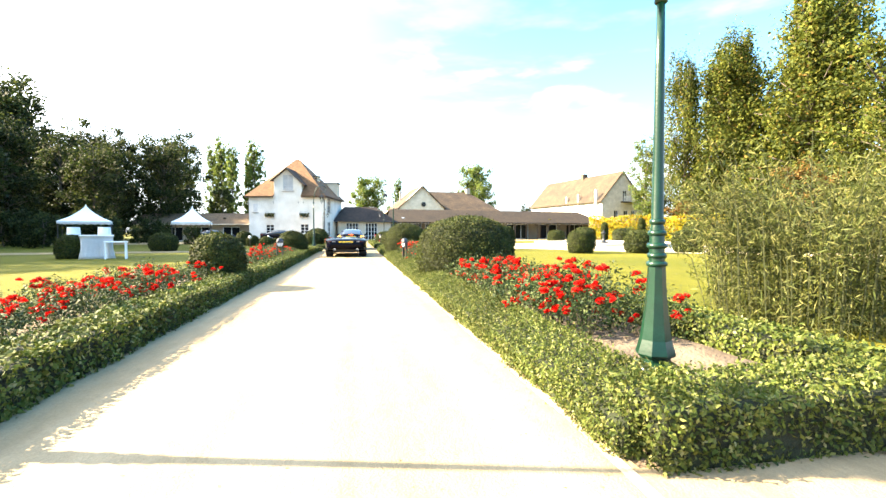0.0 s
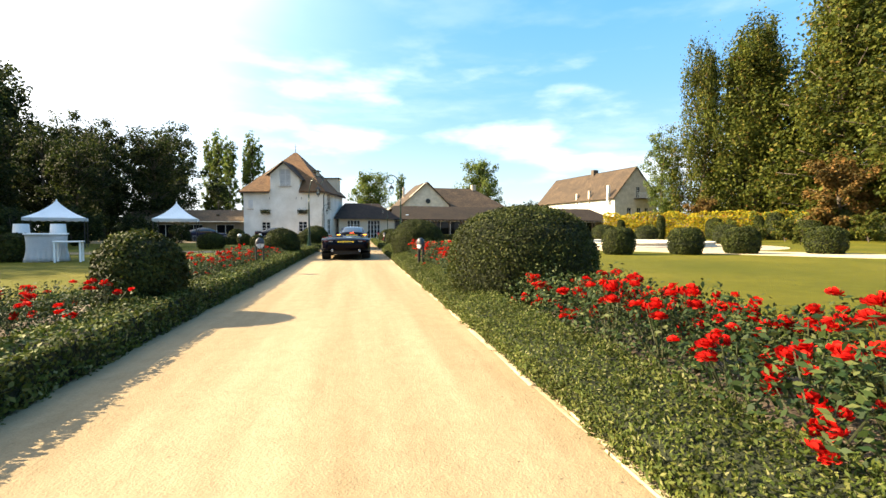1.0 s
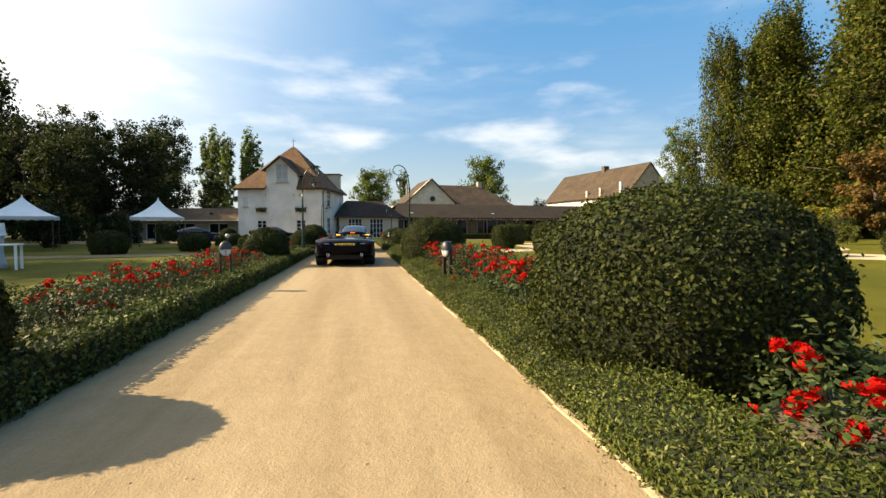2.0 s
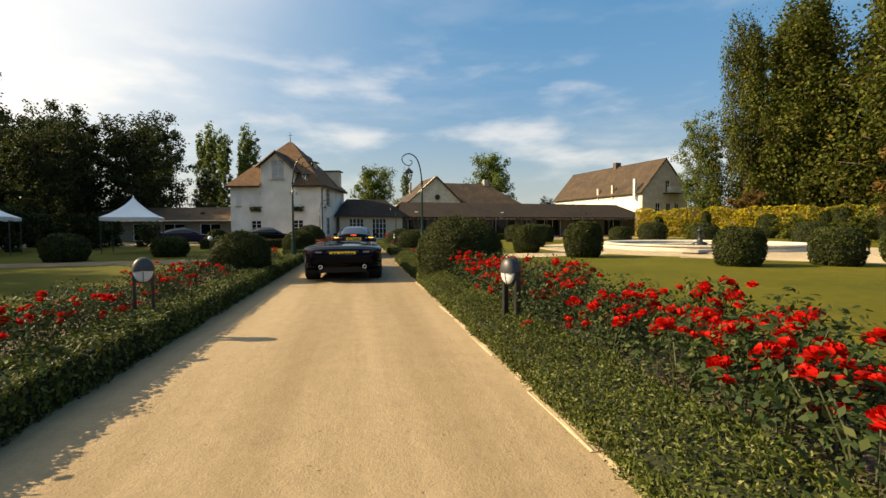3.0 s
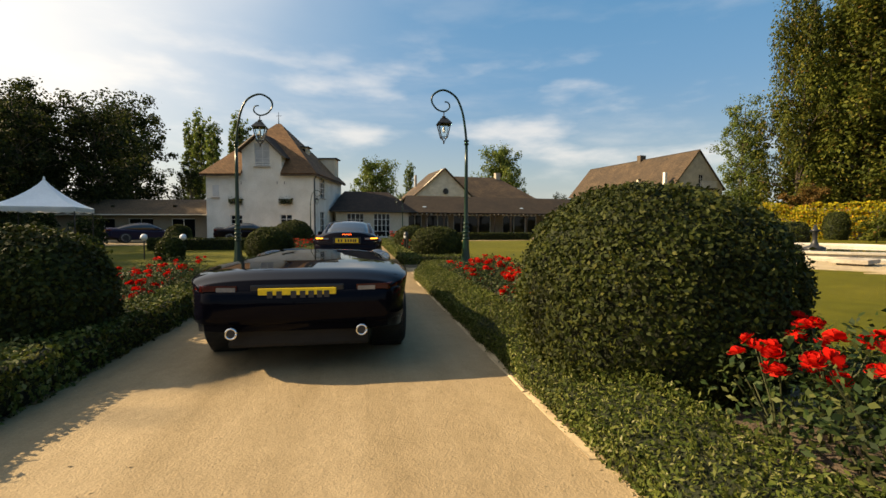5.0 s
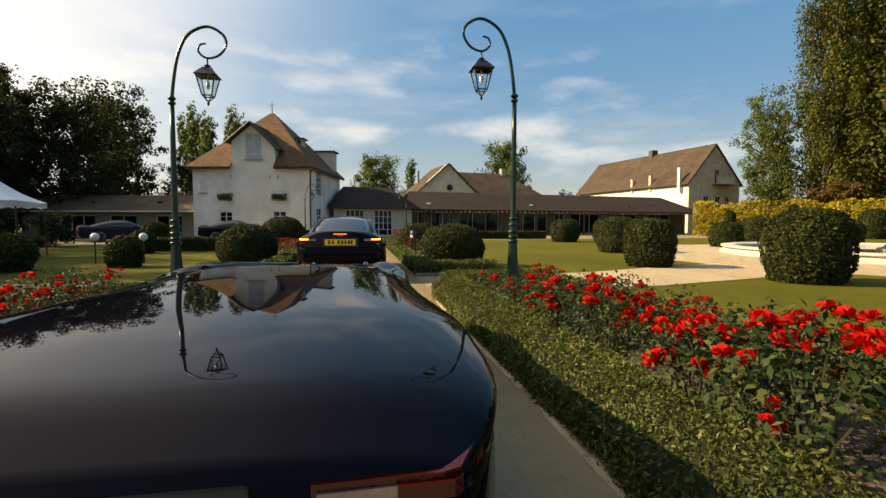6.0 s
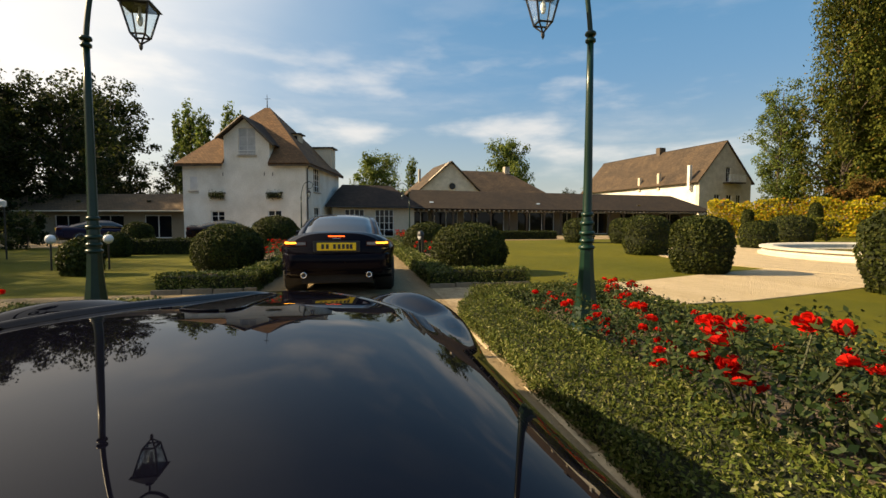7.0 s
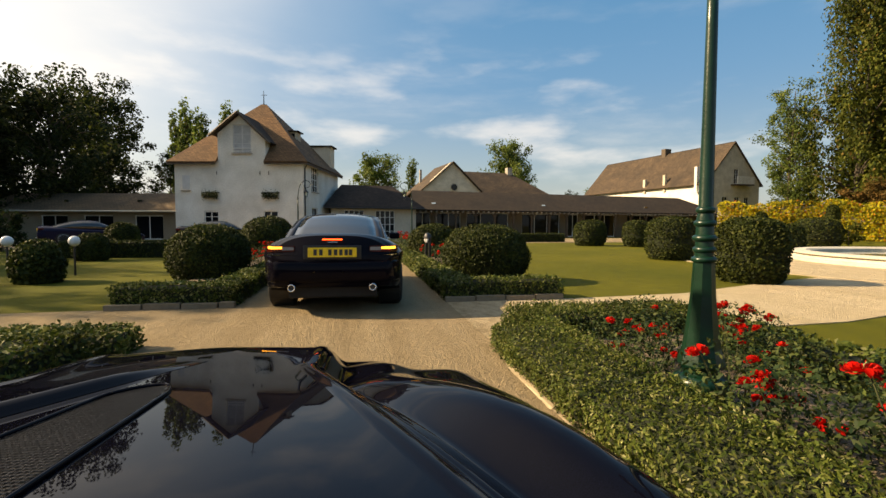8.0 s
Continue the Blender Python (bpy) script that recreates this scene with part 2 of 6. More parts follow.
# leaf colour darkened to stand for backlight; M_TREE_R is the lit counterpart
M_TREE_L = leafy("backlit_woodland_leaves", [(0.0, (0.0096, 0.0176, 0.0048)), (0.6, (0.0256, 0.04, 0.0088)), (1.0, (0.08, 0.092, 0.024))], 0.6, 0.42, 0.25)
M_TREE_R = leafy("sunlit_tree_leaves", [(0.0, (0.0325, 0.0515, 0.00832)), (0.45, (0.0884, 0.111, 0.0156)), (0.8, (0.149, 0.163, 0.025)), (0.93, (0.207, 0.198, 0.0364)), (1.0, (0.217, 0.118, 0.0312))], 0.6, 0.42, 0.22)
M_TREE_O = leafy("turning_leaves", [(0.0, (0.075, 0.06, 0.015)), (0.5, (0.143, 0.09, 0.0225)), (1.0, (0.225, 0.112, 0.03))], 0.6, 0.3, 0.3)
M_TREE_P = leafy("light_poplar_leaves", [(0.0, (0.0591, 0.102, 0.0202)), (0.6, (0.138, 0.188, 0.0386)), (1.0, (0.226, 0.254, 0.0643))], 0.6, 0.4, 0.3)
M_BAMBOO = leafy("feathery_leaves", [(0.0, (0.0448, 0.064, 0.0128)), (0.5, (0.102, 0.118, 0.0288)), (1.0, (0.205, 0.198, 0.0704))], 0.5, 0.35, 1.2)
M_IVY = leafy("autumn_creeper_leaves", [(0.0, (0.17, 0.187, 0.017)), (0.4, (0.425, 0.374, 0.0255)), (0.8, (0.578, 0.442, 0.0255)), (0.96, (0.468, 0.153, 0.017)), (1.0, (0.153, 0.187, 0.017))], 0.6, 0.45, 0.35)
M_BARK = surface("bark", (0.05, 0.04, 0.03), (0.13, 0.105, 0.08), 3, 18, 0.95, bumps=0.9, dist=0.04, stretch=(1, 1, 0.25))
M_PLASTER = surface("white_rough_plaster", (0.60, 0.565, 0.50), (0.80, 0.77, 0.71), 0.7, 14, 0.9, bumps=0.5, dist=0.02)
M_CREAM = surface("cream_plaster", (0.44, 0.38, 0.29), (0.60, 0.53, 0.42), 0.6, 16, 0.9, bumps=0.5, dist=0.02)
# own colour of some stones; on the gallery front it carries the eaves' shade
M_OCHRE = surface("shaded_plaster_and_ochre_stone", (0.144, 0.114, 0.078), (0.216, 0.174, 0.12), 0.6, 16, 0.9, bumps=0.5, dist=0.02)
M_STONE = surface("grey_stone_wall", (0.281, 0.244, 0.198), (0.44, 0.394, 0.328), 1.3, 9, 0.92, bumps=0.8, dist=0.03)
M_GSTONE = surface("pale_rubble_stone", (0.52, 0.45, 0.35), (0.70, 0.62, 0.50), 1.6, 10, 0.92, bumps=0.8, dist=0.03)
M_TILE = roof_material("orange_brown_tiles", (0.116, 0.0615, 0.0317), (0.186, 0.104, 0.0528))
M_TILE2 = roof_material("brown_weathered_tiles", (0.0568, 0.0398, 0.0269), (0.0958, 0.0672, 0.0454))
M_TILE4 = roof_material("old_umber_tiles", (0.0254, 0.0175, 0.0119), (0.044, 0.0311, 0.0203))
M_TILE3 = roof_material("dark_brown_tiles", (0.0227, 0.0165, 0.0145), (0.0454, 0.031, 0.0248))
M_TILE5 = roof_material("warm_brown_tiles", (0.085, 0.057, 0.034), (0.135, 0.093, 0.056))
M_WING = surface("eaves_shaded_plaster", (0.25, 0.20, 0.14), (0.36, 0.29, 0.21), 0.6, 16, 0.9, bumps=0.5, dist=0.02)
M_WOOD = surface("dark_timber", (0.05, 0.035, 0.025), (0.12, 0.085, 0.055), 4, 30, 0.75, bumps=0.4, stretch=(1, 1, 0.2))
M_WHITE = surface("white_paint", (0.70, 0.70, 0.68), (0.82, 0.82, 0.80), 2, 40, 0.45, bumps=0.1)
M_SHUTTER = surface("pale_grey_shutter_paint", (0.50, 0.50, 0.50), (0.62, 0.62, 0.62), 2, 40, 0.55, bumps=0.15)
M_PANE_SHEET = surface("pane_sheet_grey", (0.36, 0.37, 0.38), (0.46, 0.47, 0.48), 3, 40, 0.8)
M_ROOM = surface("dark_room", (0.015, 0.014, 0.013), (0.035, 0.03, 0.027), 1, 10, 0.9, bumps=0.1)
M_PANE = material("window_glass", 0.03, 0.0, 0.25)[0]
M_PANE.node_tree.nodes["Principled BSDF"].inputs["Base Color"].default_value = (0.008, 0.009, 0.011, 1)
M_GREEN = surface("dark_green_gloss_paint", (0.00157, 0.0158, 0.00833), (0.00393, 0.0267, 0.0142), 6, 60, 0.30, bumps=0.25, dist=0.004, spec=0.35)
M_BLACK = surface("black_painted_iron", (0.012, 0.012, 0.012), (0.03, 0.03, 0.03), 8, 60, 0.35, bumps=0.2, dist=0.003)
M_GLASS = glass_material("clear_lantern_glass")
M_FROST = surface("white_frosted_lens", (0.576, 0.592, 0.608), (0.672, 0.68, 0.688), 6, 60, 0.3, bumps=0.05)
M_HOOD = surface("dark_grey_metal_hood", (0.035, 0.036, 0.04), (0.06, 0.06, 0.065), 8, 90, 0.45, 0.3, bumps=0.1)
M_STEEL = surface("brushed_metal_rim", (0.20, 0.205, 0.22), (0.30, 0.305, 0.32), 8, 90, 0.38, 0.8, bumps=0.1)
M_CHROME = material("chrome", 0.08, 1.0)[0]
M_CHROME.node_tree.nodes["Principled BSDF"].inputs["Base Color"].default_value = (0.75, 0.76, 0.78, 1)
M_CAR = paint_material("black_plum_car_paint", (0.003, 0.0025, 0.004), 0.05, (0.003, 0.0025, 0.006))
M_CAR2 = paint_material("midnight_car_paint", (0.002, 0.002, 0.0035), 0.016, (0.001, 0.001, 0.004))
M_CAR3 = paint_material("blue_car_paint", (0.007, 0.00875, 0.0245), 0.1, (0.007, 0.007, 0.0175))
M_TYRE = surface("tyre_rubber", (0.012, 0.012, 0.012), (0.035, 0.033, 0.03), 6, 60, 0.85, bumps=0.5)
M_MESH = surface("dark_metal_mesh", (0.006, 0.006, 0.011), (0.012, 0.012, 0.021), 10, 120, 0.6, 0.0, bumps=0.6, spec=0.12)
M_CARGLASS = material("tinted_car_glass", 0.03, 0.0, 0.8)[0]
M_CARGLASS.node_tree.nodes["Principled BSDF"].inputs["Base Color"].default_value = (0.012, 0.014, 0.018, 1)
M_PLATE = surface("yellow_plate", (0.78, 0.52, 0.02), (0.88, 0.60, 0.03), 5, 60, 0.4, bumps=0.05)
M_UNDER = surface("black_underbody_plastic", (0.004, 0.004, 0.004), (0.008, 0.008, 0.008), 6, 60, 0.7, bumps=0.2)
M_BAR = surface("dark_bar", (0.02, 0.02, 0.02), (0.035, 0.035, 0.035), 5, 60, 0.5, bumps=0.05)
M_LAMP_Y = glow_material("lit_amber_lamp", (1.0, 0.42, 0.05), 1.6)
M_LAMP_R = surface("red_lamp_glass", (0.036, 0.002, 0.0016), (0.06, 0.0036, 0.0028), 12, 90, 0.12, bumps=0.3)
M_LAMP_B = glow_material("lit_brake_strip", (1.0, 0.10, 0.02), 1.8)
M_CANVAS = surface("white_canvas", (0.74, 0.74, 0.75), (0.86, 0.86, 0.86), 1.5, 60, 0.8, bumps=0.1)
M_WATER = material("fountain_water", 0.05)[0]
M_WATER.node_tree.nodes["Principled BSDF"].inputs["Base Color"].default_value = (0.05, 0.07, 0.06, 1)

# ---- mesh helpers ----
RNG = np.random.default_rng(7)


def mesh_of(name, verts, faces, mat, smooth=False):
    me = bpy.data.meshes.new(name)
    me.from_pydata([tuple(v) for v in verts], [], [tuple(f) for f in faces])
    me.materials.append(mat)
    if smooth:
        me.polygons.foreach_set("use_smooth", [True] * len(me.polygons))
    me.update()
    return me


def bm_mesh(name, bm, mat, smooth=False):
    bmesh.ops.recalc_face_normals(bm, faces=bm.faces)
    me = bpy.data.meshes.new(name)
    bm.to_mesh(me)
    bm.free()
    me.materials.append(mat)
    if smooth:
        me.polygons.foreach_set("use_smooth", [True] * len(me.polygons))
    return me


def part(name, bm, mat, parent, label="", smooth=False):
    """A bmesh or a mesh, linked as one object under its thing or part."""
    me = bm if isinstance(bm, bpy.types.Mesh) else bm_mesh(name, bm, mat, smooth)
    ob = new(name, me)
    ob.parent = parent
    return tagged(ob, label)


def thing(name, m, label, category, group="", kind=""):
    ob = new(name)
    ob.empty_display_size = 0.1
    ob.matrix_basis = m
    return tagged(ob, label, category, group, kind)


def box(bm, x0, x1, y0, y1, z0, z1, bevel=0.0):
    r = bmesh.ops.create_cube(bm, size=1.0)
    for v in r["verts"]:
        v.co = Vector((x0 + (v.co.x + 0.5) * (x1 - x0), y0 + (v.co.y + 0.5) * (y1 - y0), z0 + (v.co.z + 0.5) * (z1 - z0)))
    if bevel:
        es = {e for v in r["verts"] for e in v.link_edges}
        bmesh.ops.bevel(bm, geom=list(es), offset=bevel, segments=2, affect="EDGES", profile=0.6)
    return bm


def boxed(x0, x1, y0, y1, z0, z1, bevel=0.0):
    return box(bmesh.new(), x0, x1, y0, y1, z0, z1, bevel)


def lathe(bm, profile, sides=20, at=(0, 0, 0)):
    """A turned form: (radius, height) rows from below to above."""
    rings = []
    for r, z in profile:
        rings.append([bm.verts.new((at[0] + r * math.cos(2 * math.pi * k / sides), at[1] + r * math.sin(2 * math.pi * k / sides), at[2] + z)) for k in range(sides)])
    for a, b in zip(rings, rings[1:]):
        for k in range(sides):
            bm.faces.new((a[k], a[(k + 1) % sides], b[(k + 1) % sides], b[k]))
    bm.faces.new(rings[0][::-1])
    bm.faces.new(rings[-1])
    return bm


def tube(bm, path, radius, sides=8):
    """A bent rod along points; radius a number or one for each point."""
    path = [Vector(p) for p in path]
    rings = []
    up = Vector((0.0312, 0.9871, 0.1542))
    for i, p in enumerate(path):
        d = (path[min(i + 1, len(path) - 1)] - path[max(i - 1, 0)]).normalized()
        a = d.cross(up)
        if a.length < 0.05:
            a = d.cross(Vector((1, 0, 0)))
        a.normalize()
        b = d.cross(a)
        r = radius[i] if isinstance(radius, (list, tuple)) else radius
        rings.append([bm.verts.new(p + a * (r * math.cos(2 * math.pi * k / sides)) + b * (r * math.sin(2 * math.pi * k / sides))) for k in range(sides)])
    for p, q in zip(rings, rings[1:]):
        for k in range(sides):
            bm.faces.new((p[k], p[(k + 1) % sides], q[(k + 1) % sides], q[k]))
    bm.faces.new(rings[0][::-1])
    bm.faces.new(rings[-1])
    return bm


def leaf_mesh(name, points, normals, size, mat, spread=0.9, slim=0.55, rng=RNG):
    """Many small folded leaves, one at each point, roughly along its normal."""
    n = len(points)
    nor = normals + rng.normal(0, spread, (n, 3))
    nor /= np.linalg.norm(nor, axis=1)[:, None] + 1e-9
    t = rng.normal(0, 1, (n, 3))
    t -= nor * (t * nor).sum(1)[:, None]
    t /= np.linalg.norm(t, axis=1)[:, None] + 1e-9
    b = np.cross(nor, t)
    s = size * rng.uniform(0.6, 1.35, (n, 1))
    v = np.empty((n, 4, 3), np.float32)
    v[:, 0] = points - t * s
    v[:, 1] = points + b * s * slim + nor * s * 0.12
    v[:, 2] = points + t * s
    v[:, 3] = points - b * s * slim + nor * s * 0.12
    me = bpy.data.meshes.new(name)
    me.vertices.add(4 * n)
    me.vertices.foreach_set("co", v.ravel())
    me.loops.add(4 * n)
    me.loops.foreach_set("vertex_index", np.arange(4 * n, dtype=np.int32))
    me.polygons.add(n)
    me.polygons.foreach_set("loop_start", np.arange(n, dtype=np.int32) * 4)
    me.materials.append(mat)
    me.update(calc_edges=True)
    return me


def lumps(p, scale, amount):
    """A slow uneven swell for a cloud of points."""
    q = p * scale
    return amount * (np.sin(q[:, 0] * 2.1 + 1.3 * np.sin(q[:, 1] * 1.7)) + np.sin(q[:, 1] * 2.6 + 1.1 * np.sin(q[:, 2] * 2.3)) + np.sin(q[:, 2] * 3.1 + q[:, 0])) / 3.0

# ---- ground, drive and paths ----


def flat(name, outline, z, mat):
    bm = bmesh.new()
    f = bm.faces.new([bm.verts.new((x, y, z)) for x, y in outline])
    ext = bmesh.ops.extrude_face_region(bm, geom=[f])
    for v in ext["geom"]:
        if isinstance(v, bmesh.types.BMVert):
            v.co.z -= 0.05
    return bm_mesh(name, bm, mat)


def grid_sheet():
    steps = [0, 4, 8, 12, 16, 20, 26, 34, 45, 60, 90, 140, 220, 400, 800, 1600]
    cs = sorted({-s for s in steps} | set(steps))
    verts = [(x, y + 30, 0.0) for y in cs for x in cs]
    n = len(cs)
    faces = [(j * n + i, j * n + i + 1, (j + 1) * n + i + 1, (j + 1) * n + i) for j in range(n - 1) for i in range(n - 1)]
    return mesh_of("ground", verts, faces, M_LAWN)


tagged(new("ground", grid_sheet()), "mown green lawn slightly yellowed in patches", "lawn", kind="structure")

ROAD_L, ROAD_R = -2.05, 1.25


def arc(cx, cy, r, a0, a1, n=24):
    return [(cx + r * math.cos(radians(a0 + (a1 - a0) * k / n)), cy + r * math.sin(radians(a0 + (a1 - a0) * k / n))) for k in range(n + 1)]


tagged(new("road", flat("road", [(ROAD_L - 0.08, 2.0), (ROAD_R + 0.1, 2.0), (ROAD_R + 0.1, 27.6), (ROAD_R + 0.1, 53), (ROAD_L - 0.08, 53), (ROAD_L - 0.08, 27)], 0.012, M_GRAVEL)),
       "pale rolled gravel drive between box hedges", "drive", kind="structure")
tagged(new("pavement", flat("pavement", [(-40, -14), (40, -14), (40, 2.0), (ROAD_R, 2.0), (ROAD_L, 2.0), (-40, 2.0)], 0.012, M_GRAVEL)),
       "pale gravel forecourt before the flower beds", "forecourt", kind="structure")
cross = [(ROAD_R + 0.1, 28.45), (3.4, 28.5), (6.0, 28.7), (8.6, 29.4), (12.0, 30.5), (12.0, 33.5), (8.2, 32.2), (5.6, 31.15), (3.4, 30.9), (ROAD_R + 0.1, 30.95)]
tagged(new("pavement", flat("pavement", cross, 0.012, M_GRAVEL2)), "light gravel path from the drive to the fountain", "path", kind="structure")
crossl = [(ROAD_L - 0.08, 28.2), (-3.4, 28.6), (-9.0, 28.4), (-20.0, 26.5), (-20.0, 29.0), (-9.0, 30.6), (-3.4, 30.85), (ROAD_L - 0.08, 30.85)]
tagged(new("pavement", flat("pavement", crossl, 0.012, M_GRAVEL)), "pale gravel side path to the terrace", "path", kind="structure")
FX, FY = 20.0, 35.0
tagged(new("pavement", flat("pavement", arc(FX, FY, 9.6, 0, 356, 60), 0.02, M_GRAVEL2)), "light gravel circle round the fountain basin", "path", kind="structure")
armr = [(13.0, 27.5), (16.0, 24.2), (19.0, 20.4), (23.0, 16.0), (34.0, 8.0), (36.0, 11.0), (25.5, 19.0), (21.5, 24.0), (18.5, 27.5)]
tagged(new("pavement", flat("pavement", armr, 0.024, M_GRAVEL2)), "light gravel garden path across the lawn", "path", kind="structure")
yard = [(ROAD_L - 3, 52.8), (ROAD_R + 3, 52.8), (42, 58.0), (42, 66.5), (4, 63.0), (-2.0, 57.2), (-13, 57.5), (-30, 60), (-30, 46), (-12, 47.5)]
tagged(new("pavement", flat("pavement", yard, 0.012, M_GRAVEL)), "gravel yard before the house and gallery", "yard", kind="structure")

# low pale edging stones along the drive
KERB = thing("kerb", pose(0, 0, 0), "pale stone edging along the gravel drive", "kerb", kind="structure")
kerb_meshes = []
for k in range(4):
    bm = boxed(-0.028, 0.028, -0.495, 0.495, -0.05, 0.018, 0.006)
    for v in bm.verts:
        v.co.x += random.uniform(-0.014, 0.014)
        v.co.z += random.uniform(-0.008, 0.004)
    kerb_meshes.append(bm_mesh("edging_stone", bm, M_KERB))
for side, x in ((1, ROAD_R + 0.03),):
    for y in range(2, 28):
        ob = new("edging_stone", kerb_meshes[(y * 7 + side) % 4])
        ob.parent = KERB
        ob.matrix_basis = pose(x + random.uniform(-0.015, 0.015), y + 0.2, random.uniform(-0.004, 0.003), 0, 0, random.uniform(-1.5, 1.5))

for x0, x1, y in ((-3.3, -1.66, 30.84), (1.33, 3.25, 30.89)):
    k = 0
    while x0 + k * 0.48 < x1 - 0.1:
        ob = new("edging_stone", bm_mesh("edging_stone", boxed(0.0, min(0.46, x1 - x0 - k * 0.48), -0.045, 0.045, -0.05, 0.085 + 0.01 * (k % 2), 0.01), M_OCHRE))
        ob.parent = KERB
        ob.matrix_basis = pose(x0 + k * 0.48, y, 0, 0, 0, 1.2 * (k % 2) - 0.6)
        k += 1

# loose stones on the drive
n = 1400
px = RNG.uniform(ROAD_L + 0.02, ROAD_R - 0.02, n)
py = RNG.uniform(1.8, 31.5, n)
edge = RNG.random(n) < 0.45
px[edge] = np.where(RNG.random(edge.sum()) < 0.6, ROAD_R - np.abs(RNG.normal(0, 0.22, edge.sum())), ROAD_L + np.abs(RNG.normal(0, 0.22, edge.sum())))
pts = np.stack([px, py, np.full(n, 0.016)], 1)
pts2 = np.stack([RNG.uniform(-3.4, 4.5, 9000), RNG.uniform(25.5, 32.0, 9000), np.full(9000, 0.019)], 1)
pts2 = pts2[((pts2[:, 0] > ROAD_L) & (pts2[:, 0] < ROAD_R)) | ((pts2[:, 1] > 28.75) & (pts2[:, 1] < 30.6))]
pts = np.concatenate([pts, pts2])
n = len(pts)
stones = leaf_mesh("loose_gravel", pts, np.tile([0, 0, 1.0], (n, 1)), 0.0085, M_GRAVEL, 0.16, 0.8)
tagged(new("loose_gravel", stones), "scattered loose gravel stones on the drive", "gravel", kind="stuff")

# ---- flower beds ----
BEDS = [("bed", 1.36, 3.35, 2.0, 28.4), ("bed", -3.9, -2.14, 2.0, 28.2), ("bed", 1.36, 3.2, 30.95, 50.0), ("bed", -3.3, -1.69, 30.9, 50.0)]
for name, x0, x1, y0, y1 in BEDS:
    bm = bmesh.new()
    nx, ny = 8, int((y1 - y0) * 3)
    vs = [[bm.verts.new((x0 + (x1 - x0) * i / nx, y0 + (y1 - y0) * j / ny, (0.12 + 0.035 * noise.noise((i * 1.3, j * 0.7, x0))) if 0 < i < nx and 0 < j < ny else 0.0)) for i in range(nx + 1)] for j in range(ny + 1)]
    for j in range(ny):
        for i in range(nx):
            bm.faces.new((vs[j][i], vs[j][i + 1], vs[j + 1][i + 1], vs[j + 1][i]))
    tagged(new("flower_bed", bm_mesh("flower_bed", bm, M_SOIL, True)), "long raised soil bed planted with roses", "flower bed", kind="structure")


def box_points(x0, x1, y0, y1, h, per, slope=0.0):
    """Points and normals on the sides and top of a clipped hedge."""
    lx, ly = x1 - x0, y1 - y0
    out_p, out_n = [], []
    for area, make, nrm in ((lx * ly, "top", (0, 0, 1)), (ly * h, "w", (-1, 0, 0)), (ly * h, "e", (1, 0, 0)), (lx * h, "s", (0, -1, 0)), (lx * h, "n", (0, 1, 0))):
        k = max(8, int(area * per))
        a, b = RNG.random(k), RNG.random(k)
        if make == "top":
            p = np.stack([x0 + a * lx, y0 + b * ly, np.full(k, h)], 1)
        elif make in "we":
            p = np.stack([np.full(k, x0 if make == "w" else x1), y0 + a * ly, b * h], 1)
        else:
            p = np.stack([x0 + a * lx, np.full(k, y0 if make == "s" else y1), b * h], 1)
        out_p.append(p)
        out_n.append(np.tile(nrm, (k, 1)).astype(float))
    p, q = np.concatenate(out_p), np.concatenate(out_n)
    p += q * (lumps(p, 2.2, 0.03) + lumps(p, 7.0, 0.018) + np.abs(RNG.normal(0, 0.022, len(p))) * 1.0 - 0.012)[:, None]
    if slope:
        p[:, 2] *= 1 - slope * np.clip(1 - (p[:, 0] - x0) / 0.40, 0, 1.1) ** 1.3
    p[:, 2] = np.maximum(p[:, 2], 0.012)
    return p, q


def hedge(x0, x1, y0, y1, h, per, label, leaf=0.022, m=None, mat=None, slope=0.0, slim=0.55, shoots=0):
    ob = thing("box_hedge", m or pose(0, 0, 0), label, "hedge", "clipped box hedges")
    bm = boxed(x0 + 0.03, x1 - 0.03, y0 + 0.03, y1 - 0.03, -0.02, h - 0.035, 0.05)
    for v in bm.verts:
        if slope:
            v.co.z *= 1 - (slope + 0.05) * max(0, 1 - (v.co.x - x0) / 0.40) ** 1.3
    part("core", bm, M_CORE, ob, "solid dark filler for the shade inside the hedge")
    p, q = box_points(x0, x1, y0, y1, h, per, slope)
    part("foliage", leaf_mesh("foliage", p, q, leaf, mat or M_BOX, 0.8, slim), None, ob)
    if shoots:
        # young upright shoots that stand out of the clipped top
        k = int(shoots * (x1 - x0) * (y1 - y0))
        foot = np.stack([RNG.uniform(x0 + 0.03, x1 - 0.02, k), RNG.uniform(y0 + 0.03, y1 - 0.03, k), np.zeros(k)], 1)
        foot[:, 2] = h * (1 - slope * np.clip(1 - (foot[:, 0] - x0) / 0.40, 0, 1.1) ** 1.3)
        lean = RNG.normal(0, 0.25, (k, 3)) * (1, 1, 0) + (0, 0, 1)
        tall = RNG.uniform(0.03, 0.085, (k, 1))
        rise = RNG.random((6, k, 1))
        sp = np.concatenate([foot + lean * tall * u for u in rise])
        part("new_growth", leaf_mesh("new_growth", sp, RNG.normal(0, 1, sp.shape) * (1, 1, 0.25), leaf * 0.95, mat or M_BOX, 0.25, 0.34), None, ob, "upright young shoots above the clipped top")
    return ob


